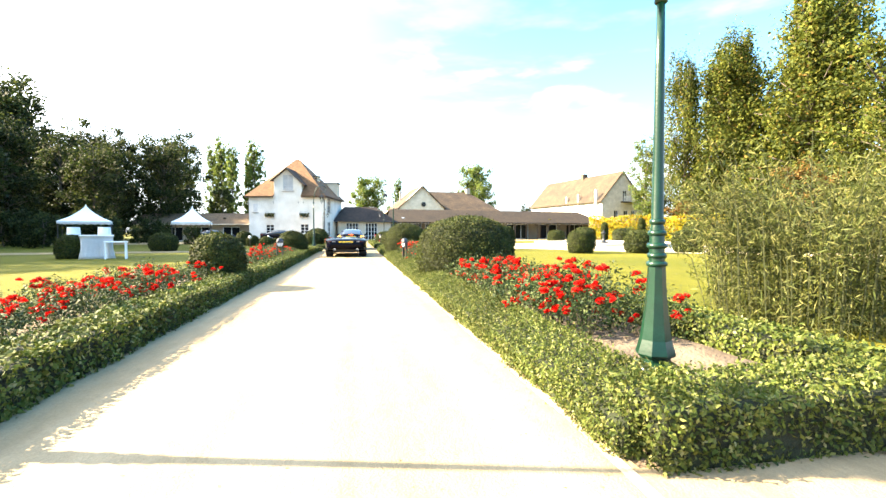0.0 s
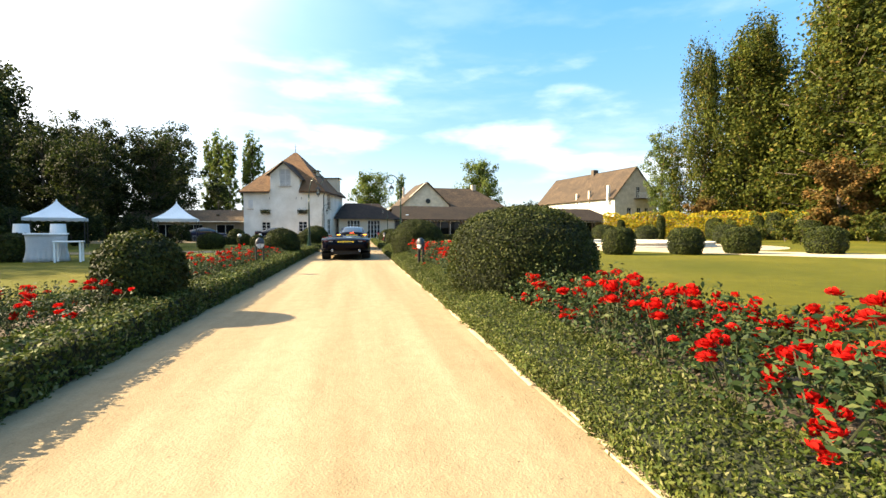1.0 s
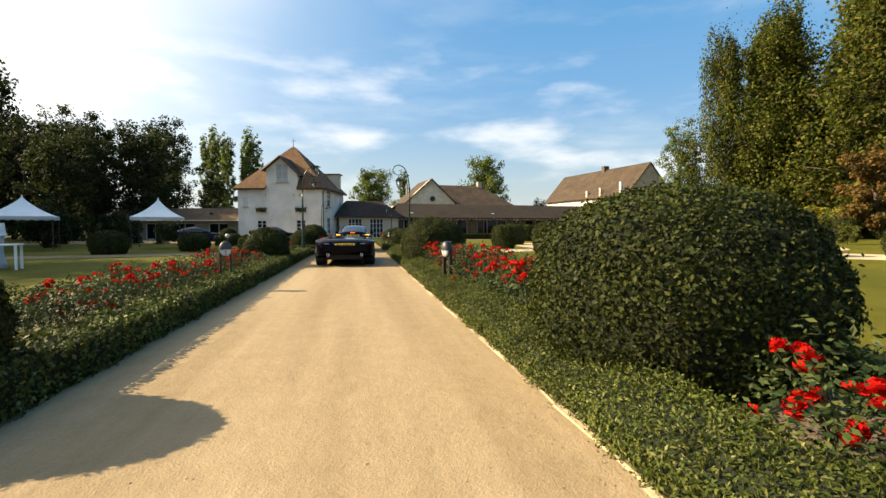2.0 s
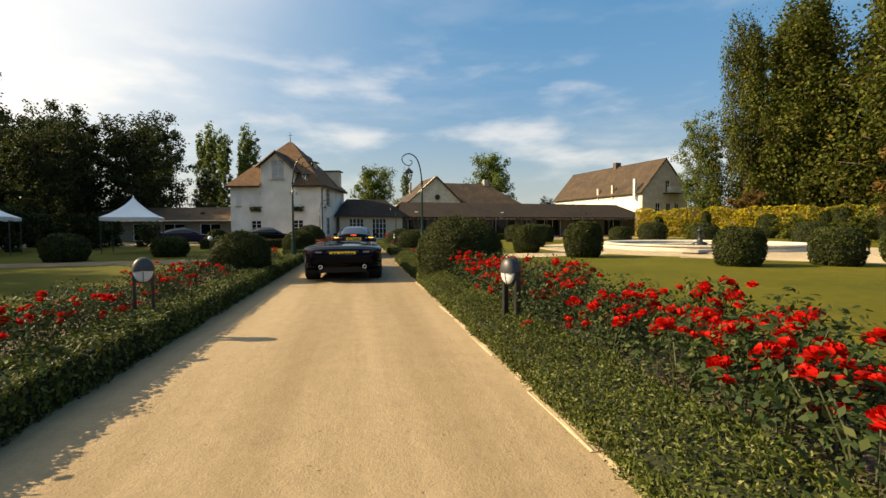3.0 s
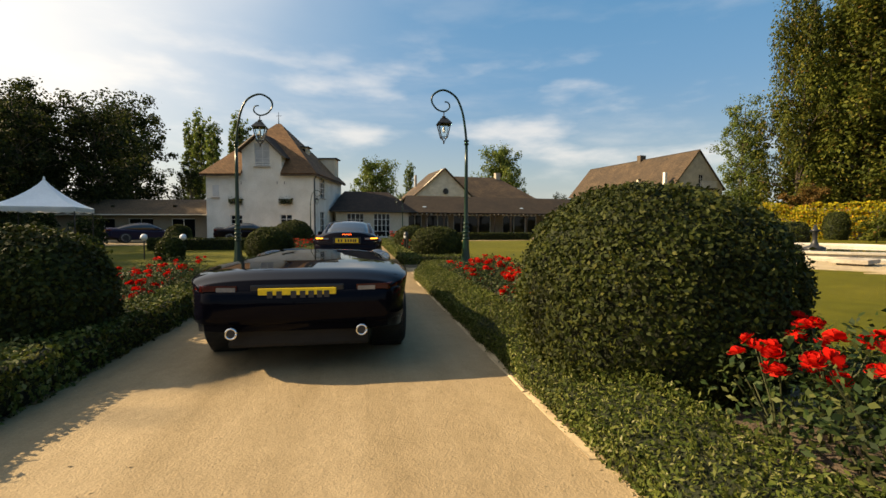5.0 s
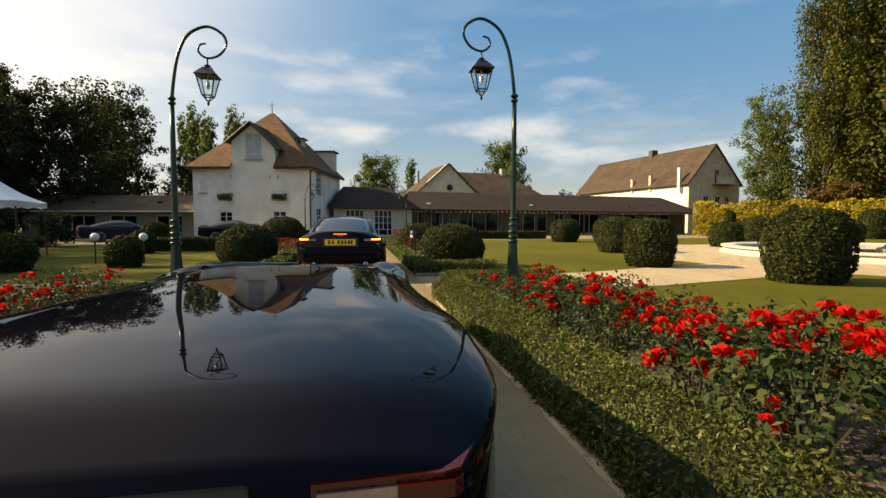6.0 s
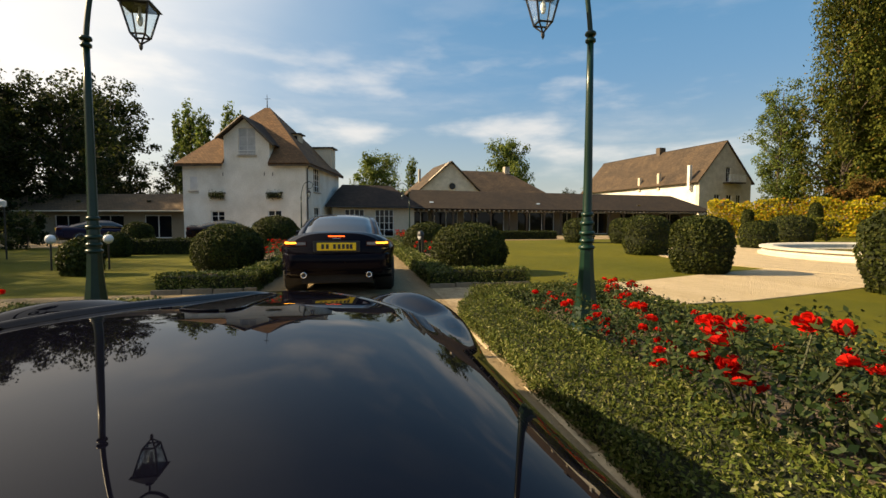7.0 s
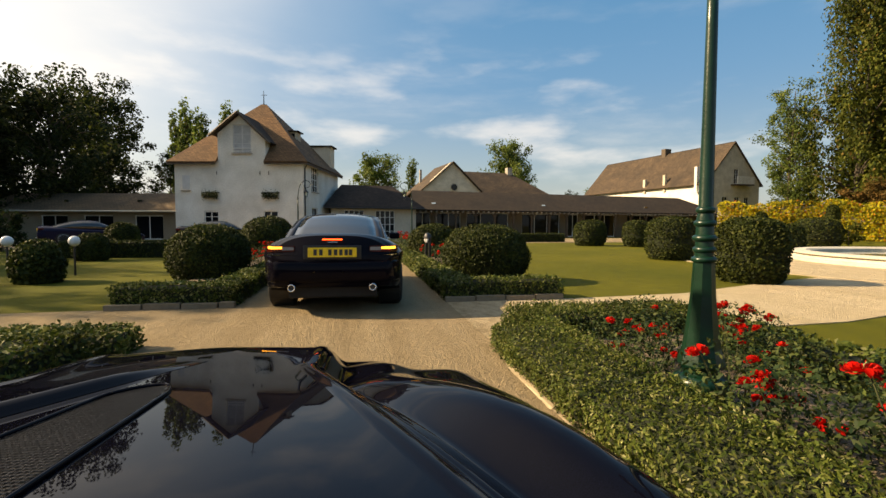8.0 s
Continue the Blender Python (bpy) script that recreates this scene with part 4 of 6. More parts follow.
def prism(bm, outline, y0, y1):
    """A wall piece with an outline of (x, z) points, from y0 to y1."""
    f = [bm.verts.new((x, y0, z)) for x, z in outline]
    g = [bm.verts.new((x, y1, z)) for x, z in outline]
    bm.faces.new(f)
    bm.faces.new(g[::-1])
    for k in range(len(outline)):
        j = (k + 1) % len(outline)
        bm.faces.new((f[k], f[j], g[j], g[k]))
    return bm


def roof_mesh(polys, mat, thick=0.13):
    """Roof slopes as slabs, with tile courses laid along each slope."""
    bm = bmesh.new()
    uv = bm.loops.layers.uv.new("tiles")
    for pts in polys:
        pts = [Vector(p) for p in pts]
        nrm = (pts[1] - pts[0]).cross(pts[2] - pts[0]).normalized()
        if nrm.z < 0:
            pts, nrm = pts[::-1], -nrm
        along = Vector((0, 0, 1)).cross(nrm)
        along = along.normalized() if along.length > 1e-4 else Vector((1, 0, 0))
        up = nrm.cross(along)
        top = [bm.verts.new(p) for p in pts]
        low = [bm.verts.new(p - nrm * thick) for p in pts]
        faces = [bm.faces.new(top), bm.faces.new(low[::-1])]
        for k in range(len(pts)):
            j = (k + 1) % len(pts)
            faces.append(bm.faces.new((top[j], top[k], low[k], low[j])))
        for f in faces:
            for lp in f.loops:
                lp[uv].uv = (lp.vert.co.dot(along), lp.vert.co.dot(up))
    return bm_mesh("roof", bm, mat)


def window(parent, x0, x1, z0, z1, y, cols=2, rows=3, label="", mat=None, name="window", m=None):
    """A casement: frame and bars, panes set back, and a sill."""
    w = new(name)
    w.parent = parent
    if m is not None:
        w.matrix_basis = m
    tagged(w, label)
    bm = bmesh.new()
    t = 0.055
    for a, b, c, d in ((x0, x0 + t, z0, z1), (x1 - t, x1, z0, z1), (x0 + t, x1 - t, z0, z0 + t), (x0 + t, x1 - t, z1 - t, z1)):
        box(bm, a, b, y + 0.08, y + 0.14, c, d)
    for k in range(1, cols):
        x = x0 + (x1 - x0) * k / cols
        box(bm, x - 0.03, x + 0.03, y + 0.085, y + 0.135, z0 + t, z1 - t)
    for k in range(1, rows):
        z = z0 + (z1 - z0) * k / rows
        box(bm, x0 + t, x1 - t, y + 0.09, y + 0.13, z - 0.018, z + 0.018)
    part("window_frame", bm, mat or M_WHITE, w)
    part("pane", boxed(x0 + t, x1 - t, y + 0.105, y + 0.115, z0 + t, z1 - t), M_PANE, w)
    if z0 > 0.3:
        part("window_sill", boxed(x0 - 0.06, x1 + 0.06, y - 0.09, y + 0.08, z0 - 0.07, z0 - 0.002), M_STONE, w)
    return w


# ---- the white house ----
HOUSE = thing("house", pose(-3.7, 57.0, 0, 0, 0, -12), "tall white plastered house with orange-brown tiled hipped roof", "house")
W1 = (-6.95, -5.95, 0.95, 2.05)
W2 = (-2.8, -1.8, 0.95, 2.1)
U1 = (-6.85, -5.95, 3.3, 3.75)
TOPW = (-4.85, -3.6, 6.05, 7.95)
holes = [W1, W2]
bm = wall_bm(-8.95, 0, 0, 0.4, -0.3, 5.5, holes)
part("wall", bm, M_PLASTER, HOUSE, "white rough plaster front")
part("wall", wall_side_bm(-0.4, 0, 0.4, 9.0, -0.3, 5.5, [(1.7, 3.3, 3.55, 5.35), (1.8, 3.2, 0.6, 2.4)]), M_PLASTER, HOUSE)
part("wall", boxed(-8.95, -8.55, 0.4, 9.0, -0.3, 5.5), M_PLASTER, HOUSE)
part("wall", boxed(-8.55, -0.4, 8.6, 9.0, -0.3, 5.5), M_PLASTER, HOUSE)
part("ceiling", boxed(-8.55, -0.4, 0.4, 8.6, 5.3, 5.45), M_ROOM, HOUSE)
GABLE = [[(-5.9, 5.5), (-4.85, 5.5), (-4.85, 8.20), (-5.9, 7.35)], [(-3.6, 5.5), (-2.6, 5.5), (-2.6, 7.0), (-3.6, 7.95)], [(-4.85, 7.95), (-3.6, 7.95), (-4.32, 8.62), (-4.85, 8.20)], [(-4.85, 5.5), (-3.6, 5.5), (-3.6, 6.05), (-4.85, 6.05)]]
for outline in GABLE:
    part("gable_wall", prism(bmesh.new(), outline, -0.004, 0.35), M_PLASTER, HOUSE, "white plaster gable above the eaves")
for x in (-5.9, -2.75):
    part("gable_cheek", boxed(x, x + 0.15, 0.35, 2.6, 5.5, 6.9), M_PLASTER, HOUSE)
E1, EZ = 0.38, 5.42
C = [(-8.95 - E1, -E1, EZ), (E1, -E1, EZ), (E1, 9.0 + E1, EZ), (-8.95 - E1, 9.0 + E1, EZ)]
S1, S2 = (-4.75, 4.5, 10.45), (-4.35, 4.5, 10.45)
KF = (10.45 - EZ) / (4.5 + E1)
part("roof", roof_mesh([(C[0], (-5.9, -E1, EZ), (-5.9, 0.36, EZ + 0.74 * KF), (-2.6, 0.36, EZ + 0.74 * KF), (-2.6, -E1, EZ), C[1], S2, S1), (C[1], C[2], S2), (C[2], C[3], S1, S2), (C[3], C[0], S1)], M_TILE), None, HOUSE, "orange-brown hipped tile roof with weathered courses")
part("gable_roof", roof_mesh([((-6.2, -0.45, 7.25), (-4.32, -0.45, 8.78), (-4.32, 3.3, 8.78), (-6.2, 3.3, 7.25)), ((-2.2, -0.45, 6.75), (-4.32, -0.45, 8.78), (-4.32, 3.3, 8.78), (-2.2, 3.3, 6.75))], M_TILE3, 0.1), None, HOUSE, "dark tiled gable roof with a timber verge")
bm = bmesh.new()
for a, b in (((-6.28, 7.14), (-4.32, 8.72)), ((-2.12, 6.63), (-4.32, 8.72))):
    tube(bm, [(a[0], -0.44, a[1]), (b[0], -0.44, b[1])], 0.09, 4)
part("verge_board", bm, M_WOOD, HOUSE, "dark timber verge boards")
part("eaves_board", boxed(-9.3, -5.92, -0.37, -0.30, 5.22, 5.32), M_WOOD, HOUSE)
part("eaves_board", boxed(-2.58, 0.36, -0.37, -0.30, 5.22, 5.32), M_WOOD, HOUSE)
part("eaves_board", boxed(0.29, 0.36, -0.30, 9.3, 5.22, 5.32), M_WOOD, HOUSE)
part("weather_vane", tube(tube(bmesh.new(), [(-4.55, 4.5, 10.35), (-4.55, 4.5, 11.5)], [0.05, 0.015], 6), [(-4.75, 4.5, 11.15), (-4.3, 4.5, 11.15)], 0.02, 4), M_BLACK, HOUSE, "thin iron weather vane on the ridge")
window(HOUSE, *W1, 0, 2, 3)
window(HOUSE, *W2, 0, 2, 3)
window(HOUSE, *TOPW, 0, 2, 3, "tall attic window with pale net curtains", M_SHUTTER)
# added in front of the glass: the panes' pale sky reflection as plain colour
part("pane_sheet", boxed(-4.8, -3.65, 0.10, 0.104, 6.12, 7.9), M_PANE_SHEET, HOUSE, "pale sheet added over the attic panes")
part("window_guard", tube(tube(bmesh.new(), [(-4.85, -0.02, 6.35), (-3.6, -0.02, 6.35)], 0.02, 6), [(-4.85, -0.02, 6.15), (-3.6, -0.02, 6.15)], 0.02, 6), M_WHITE, HOUSE)
part("blind_niche", boxed(-8.4, -7.9, -0.03, 0.02, 3.55, 4.5), M_SHUTTER, HOUSE, "small blind window niche")
part("niche_sill", boxed(-8.5, -7.8, -0.1, 0.0, 3.42, 3.5), M_STONE, HOUSE)
part("window_sill", boxed(-4.95, -3.5, -0.1, 0.06, 5.93, 6.0), M_STONE, HOUSE)
window(HOUSE, 1.7, 3.3, 3.55, 5.35, 0, 3, 4, "", None, "window", pose(0, 0, 0, 0, 0, 90))
window(HOUSE, 1.8, 3.2, 0.6, 2.4, 0, 2, 3, "", None, "window", pose(0, 0, 0, 0, 0, 90))
part("downpipe", tube(bmesh.new(), [(0.08, 0.05, -0.2), (0.08, 0.05, 5.0), (0.25, 0.0, 5.25)], 0.05, 8), M_BLACK, HOUSE, "dark iron downpipe at the corner")
for x in (-6.0, -3.0, -2.4):
    part("wall_tie", boxed(x - 0.02, x + 0.02, -0.03, 0.0, 4.55, 4.8), M_BLACK, HOUSE)
# small dormers on the right slope
bm = boxed(-1.7, -0.1, 7.0, 8.3, 5.9, 7.6)
part("dormer", bm, M_CREAM, HOUSE, "pale boxed roof dormer")
part("dormer_roof", boxed(-1.85, 0.1, 6.85, 8.45, 7.6, 7.7), M_TILE3, HOUSE)
part("dormer", boxed(-2.4, -1.6, 3.3, 4.2, 7.4, 8.1), M_CREAM, HOUSE, "small pale dormer with two dark panes")
part("dormer_roof", boxed(-2.6, -1.4, 3.1, 4.3, 8.1, 8.17), M_TILE3, HOUSE)
for x in (-2.3, -1.98):
    part("pane", boxed(x, x + 0.24, 3.27, 3.3, 7.66, 7.98), M_PANE, HOUSE)
# flower boxes under the blind upper windows
for x0, x1 in ((-7.0, -5.85), (-2.85, -1.65)):
    fb = thing("window_box", pose(-3.7, 57.0, 0, 0, 0, -12) @ pose((x0 + x1) / 2, -0.16, 3.0), "window box with trailing dark foliage on the wall", "window box", "window boxes on the house")
    part("trough", boxed(-0.42, 0.42, -0.08, 0.16, 0.0, 0.14, 0.01), M_BLACK, fb)
    k = 700
    p = np.stack([RNG.uniform(-0.55, 0.55, k), RNG.normal(-0.04, 0.1, k), RNG.normal(0.16, 0.13, k)], 1)
    part("plants", leaf_mesh("plants", p, np.tile([0, -0.5, 0.6], (k, 1)), 0.045, M_YEW, 0.8), None, fb)
    part("wall_bracket", boxed(-0.6, 0.6, 0.1, 0.17, 0.3, 0.36), M_BLACK, fb)

# ---- left wing ----
WING = thing("house_wing", pose(-3.7, 57.0, 0, 0, 0, -12), "low cream wing with brown tiled roof and wide glass doors", "building")
gl = [(-12.9, -10.8, 0.05, 1.78), (-16.7, -14.5, 0.05, 1.78), (-19.9, -17.9, 0.05, 1.78)]
# same wing as the cream walls; eaves shade is put into the front's colour
part("wall", wall_bm(-24.0, -9.0, 1.5, 1.85, -0.3, 2.35, gl), M_WING, WING, "plaster front coloured dark for the eaves' shade")
part("wall", boxed(-24.0, -23.7, 1.85, 7.0, -0.3, 2.35), M_CREAM, WING)
part("wall", boxed(-23.7, -9.0, 6.7, 7.0, -0.3, 2.35), M_CREAM, WING)
part("roof", roof_mesh([((-24.4, 0.8, 2.1), (-9.0, 0.8, 2.1), (-9.0, 4.3, 3.55), (-24.4, 4.3, 3.55)), ((-24.4, 7.8, 2.1), (-9.0, 7.8, 2.1), (-9.0, 4.3, 3.55), (-24.4, 4.3, 3.55))], M_TILE5), None, WING, "low brown tiled roof")
part("gutter", tube(bmesh.new(), [(-24.4, 0.76, 2.06), (-9.0, 0.76, 2.06)], 0.06, 6), M_CREAM, WING)
for x0, x1, z0, z1 in gl:
    window(WING, x0, x1, z0, z1, 1.5, 2, 1, "", M_WHITE, "glass_door")
for x in (-13.3, -18.9):
    part("skylight", boxed(x, x + 0.35, 2.4, 2.8, 2.78, 2.95), M_CHROME, WING, "small bright roof light")
part("corner_post", boxed(-9.3, -9.05, 0.9, 1.1, -0.2, 2.1), M_CREAM, WING)

# ---- gallery, porch and barns (turned the other way) ----
GAL_M = pose(0, 60, 0, 0, 0, 8.5)
GAL = thing("gallery", GAL_M, "long low gallery with brown tiled roof over timber posts", "building")
doors = [(5.9, 7.4), (8.0, 10.4), (11.0, 15.4), (16.9, 21.2), (22.2, 23.4), (24.2, 28.0), (29.6, 33.2), (35.0, 38.2)]
# darker than the cream end walls: shade under the overhang put into colour
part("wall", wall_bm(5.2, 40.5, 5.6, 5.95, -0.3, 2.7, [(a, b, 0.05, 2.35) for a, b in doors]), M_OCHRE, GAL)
part("wall", boxed(40.2, 40.5, 5.95, 11.0, -0.3, 2.7), M_CREAM, GAL)
part("wall", boxed(5.2, 40.2, 10.7, 11.0, -0.3, 2.7), M_CREAM, GAL)
part("roof", roof_mesh([((4.6, 3.4, 2.55), (40.9, 3.4, 2.55), (38.5, 7.6, 4.5), (6.2, 7.6, 4.5)), ((4.6, 11.6, 2.55), (40.9, 11.6, 2.55), (38.5, 7.6, 4.5), (6.2, 7.6, 4.5)),
                        ((40.9, 3.4, 2.55), (40.9, 11.6, 2.55), (38.5, 7.6, 4.5))], M_TILE4), None, GAL, "long low brown tiled roof")
for k in range(19):
    x = 5.4 + k * 1.93
    part("post", boxed(x - 0.07, x + 0.07, 3.75, 3.89, -0.2, 2.45), M_WOOD, GAL)
    bm = tube(bmesh.new(), [(x, 3.82, 1.9), (x + 0.45, 3.82, 2.4)], 0.045, 4)
    tube(bm, [(x, 3.82, 1.9), (x - 0.45, 3.82, 2.4)], 0.045, 4)
    part("brace", bm, M_WOOD, GAL)
for k in range(72):
    x = 4.8 + k * 0.5
    part("rafter_end", boxed(x - 0.04, x + 0.04, 3.3, 3.75, 2.32, 2.44), M_STONE, GAL)
part("beam", boxed(4.9, 40.6, 3.74, 3.9, 2.45, 2.6), M_WOOD, GAL)
for a, b in doors:
    window(GAL, a, b, 0.05, 2.35, 5.6, 2 if b - a < 3.8 else 3, 1, "", M_WHITE, "glass_door")
for x in (7.2, 18.5, 31.0):
    part("skylight", boxed(x, x + 0.4, 4.6, 4.9, 3.02, 3.22), M_CHROME, GAL, "small bright roof light")

PORCH = thing("entrance_porch", GAL_M, "dark hipped entrance porch beside the white house", "building")
part("wall", wall_bm(-1.9, 5.0, 1.9, 2.2, -0.3, 2.75, [(1.6, 3.2, 0.1, 2.35), (-0.9, 0.7, 0.1, 2.35)]), M_CREAM, PORCH)
part("wall", wall_side_bm(4.7, 5.0, 2.2, 8.0, -0.3, 2.75), M_CREAM, PORCH)
part("wall", wall_side_bm(-1.9, -1.6, 2.2, 8.0, -0.3, 2.75), M_CREAM, PORCH)
part("roof", roof_mesh([((-2.5, 1.3, 2.6), (5.6, 1.3, 2.6), (3.5, 4.4, 4.55), (-0.8, 4.4, 4.55)), ((5.6, 1.3, 2.6), (5.6, 8.4, 2.6), (3.5, 4.4, 4.55)), ((-2.5, 1.3, 2.6), (-2.5, 8.4, 2.6), (-0.8, 4.4, 4.55)),
                        ((-2.5, 8.4, 2.6), (5.6, 8.4, 2.6), (3.5, 4.4, 4.55), (-0.8, 4.4, 4.55))], M_TILE3), None, PORCH, "dark hipped tile roof")
window(PORCH, 1.6, 3.2, 0.1, 2.35, 1.9, 4, 4, "white many-paned french window", None, "french_window")
window(PORCH, -0.9, 0.7, 0.1, 2.35, 1.9, 4, 4, "white many-paned french window", None, "french_window")
part("gutter", tube(bmesh.new(), [(-2.5, 1.27, 2.5), (5.6, 1.27, 2.5)], 0.06, 6), M_BLACK, PORCH)

BARN = thing("stone_barn", GAL_M, "old stone barn with a brown roof and a round gable window", "barn")
prism_bm = prism(bmesh.new(), [(11.2, 0), (19.6, 0), (19.6, 5.6), (15.75, 9.35), (15.2, 9.35), (11.2, 5.7)], 22, 22.5)
part("gable_wall", prism_bm, M_GSTONE, BARN, "pale stone gable")
part("oculus_surround", lathe(bmesh.new(), [(0.55, 0), (0.55, 0.08), (0.42, 0.08)], 24), M_CREAM, BARN).matrix_basis = pose(15.65, 21.98, 6.15, 90)
part("oculus", lathe(bmesh.new(), [(0.43, 0), (0.43, 0.12), (0.3, 0.125)], 24), M_PANE, BARN, "round dark window").matrix_basis = pose(15.65, 21.98, 6.15, 90)
part("wall", boxed(11.2, 31.5, 24.0, 36.0, 0, 5.4), M_STONE, BARN)
part("roof", roof_mesh([((15.5, 21.6, 9.5), (15.5, 30.0, 9.5), (19.9, 30.0, 5.4), (19.9, 21.6, 5.4)), ((15.5, 21.6, 9.5), (15.5, 30.0, 9.5), (10.8, 30.0, 5.4), (10.8, 21.6, 5.4)),
                        ((12.0, 23.4, 5.2), (32.0, 23.4, 5.2), (27.5, 29.5, 9.2), (15.5, 29.5, 9.2)), ((32.0, 23.4, 5.2), (32.0, 36.6, 5.2), (27.5, 29.5, 9.2)),
                        ((12.0, 36.6, 5.2), (32.0, 36.6, 5.2), (27.5, 29.5, 9.2), (15.5, 29.5, 9.2))], M_TILE2), None, BARN, "steep brown tile roof")
part("chimney", boxed(26.9, 27.7, 29.0, 29.8, 8.6, 10.0), M_STONE, BARN)
part("chimney", boxed(12.7, 13.0, 28.0, 28.3, 7.0, 9.0), M_STONE, BARN)

BARN2 = thing("farmhouse", GAL_M, "tall stone farmhouse with a steep brown roof and gable balcony", "house")
gw = [(47.6, 48.5, 2.6, 5.0), (49.7, 50.6, 2.6, 5.0), (51.4, 52.2, 2.6, 5.0), (49.5, 50.3, 6.7, 8.6)]
part("wall", wall_bm(45.0, 54.0, 9.5, 10.0, -0.3, 6.7, gw[:3]), M_GSTONE, BARN2, "grey stone gable front")
for outline in ([(45.0, 6.7), (49.5, 6.7), (49.5, 11.95), (49.3, 11.95), (45.0, 7.0)], [(50.3, 6.7), (54.0, 6.7), (54.0, 7.0), (50.3, 10.9)], [(49.5, 8.6), (50.3, 8.6), (50.3, 10.9), (49.5, 11.95)]):
    part("gable_wall", prism(bmesh.new(), outline, 9.5, 10.0), M_GSTONE, BARN2)
part("wall", boxed(45.0, 45.5, 10.0, 34.0, -0.3, 6.7), M_PLASTER, BARN2, "white plastered side wall")
part("wall", boxed(53.5, 54.0, 10.0, 34.0, -0.3, 6.7), M_PLASTER, BARN2)
part("wall", prism(bmesh.new(), [(45.5, -0.3), (53.5, -0.3), (53.5, 7.0), (49.5, 11.9), (45.5, 7.0)], 33.5, 34.0), M_STONE, BARN2)
part("roof", roof_mesh([((44.5, 9.3, 6.5), (44.5, 34.4, 6.5), (49.4, 34.4, 12.1), (49.4, 9.3, 12.1)), ((54.5, 9.3, 6.5), (54.5, 34.4, 6.5), (49.4, 34.4, 12.1), (49.4, 9.3, 12.1))], M_TILE2), None, BARN2, "steep weathered brown tile roof")
for a, b, c, d in gw:
    window(BARN2, a, b, c, d, 9.5, 2, 3)
bm = boxed(49.0, 52.0, 8.6, 9.5, 6.45, 6.6)
part("balcony_floor", bm, M_WOOD, BARN2)
for k in range(13):
    x = 49.05 + k * 0.242
    part("baluster", boxed(x - 0.03, x + 0.03, 8.63, 8.69, 6.6, 7.5), M_WHITE, BARN2)
part("balcony_rail", boxed(49.0, 52.0, 8.6, 8.72, 7.5, 7.58), M_WHITE, BARN2, "white balcony rail")
part("chimney", boxed(44.8, 45.15, 16.2, 16.6, 6.0, 8.3), M_CREAM, BARN2, "narrow white chimney at the eaves")
part("chimney", boxed(44.8, 45.15, 20.0, 20.4, 6.0, 8.0), M_CREAM, BARN2, "narrow white chimney at the eaves")
part("chimney", boxed(48.9, 50.0, 20.5, 21.3, 11.4, 12.8), M_WOOD, BARN2, "dark ridge chimney")
part("chimney", boxed(44.5, 44.9, 10.6, 11.0, 5.6, 8.8), M_PLASTER, BARN2, "tall narrow white chimney at the corner")
part("chimney", boxed(53.7, 54.5, 12.0, 12.8, 5.5, 9.6), M_WOOD, BARN2, "dark chimney behind the gable")
# garden wall under the creeper
GW_M = pose(34.0, 63.5, 0, 0, 0, -43)
GWALL = thing("garden_wall", GW_M, "stone garden wall overgrown with autumn creeper", "garden wall")
part("masonry", boxed(0, 44, 0, 0.4, -0.3, 3.0), M_STONE, GWALL)
for name, k, t0, t1, mat, lab in (("creeper", 15000, 0, 21, M_IVY, "yellow and orange creeper leaves"), ("creeper", 5000, 19, 44, M_IVY, "thin yellow creeper leaves"), ("ivy", 12000, 17, 44, M_TREE_P, "green ivy leaves")):
    p = np.stack([RNG.uniform(t0, t1, k), np.zeros(k), RNG.uniform(0.1, 3.5, k)], 1)
    p[:, 1] = -0.10 - np.abs(RNG.normal(0, 0.16, k)) - np.abs(lumps(p, 1.1, 0.3))
    p[:, 2] += lumps(p, 0.8, 0.35) + lumps(p, 2.3, 0.18)
    part(name, leaf_mesh(name, p, np.tile([0, -1.0, 0.3], (k, 1)), 0.10, mat, 0.5, 0.7), None, GWALL, lab)

# ---- fountain ----
FOUNT = thing("fountain", pose(FX, FY, 0), "round pale stone fountain basin with a low pedestal", "fountain")
part("basin_rim", lathe(bmesh.new(), [(5.5, -0.05), (5.6, 0.0), (5.6, 0.10), (5.5, 0.13), (5.42, 0.24), (5.55, 0.27), (5.55, 0.34), (5.1, 0.34), (5.0, 0.28), (5.0, 0.05)], 64), M_PALE, FOUNT, "pale stone rim")
part("water", lathe(bmesh.new(), [(4.99, 0.12), (4.99, 0.2)], 48), M_WATER, FOUNT)
part("pedestal", lathe(bmesh.new(), [(0.42, 0.1), (0.40, 0.3), (0.18, 0.38), (0.10, 0.55), (0.09, 0.95), (0.16, 1.0), (0.20, 1.06), (0.10, 1.10), (0.04, 1.3)], 24), M_BLACK, FOUNT, "dark tiered pedestal", True)

SLAB = thing("stone_slab", pose(15.4, 29.6, 0.02, 0, 0, 24), "low flat grey stone slab lying on the gravel", "stone slab")
part("slab", boxed(-0.62, 0.62, -0.45, 0.45, 0.06, 0.19, 0.015), M_STONE, SLAB)
part("plinth", boxed(-0.50, 0.50, -0.34, 0.34, -0.02, 0.06), M_OCHRE, SLAB)

# ---- trees ----


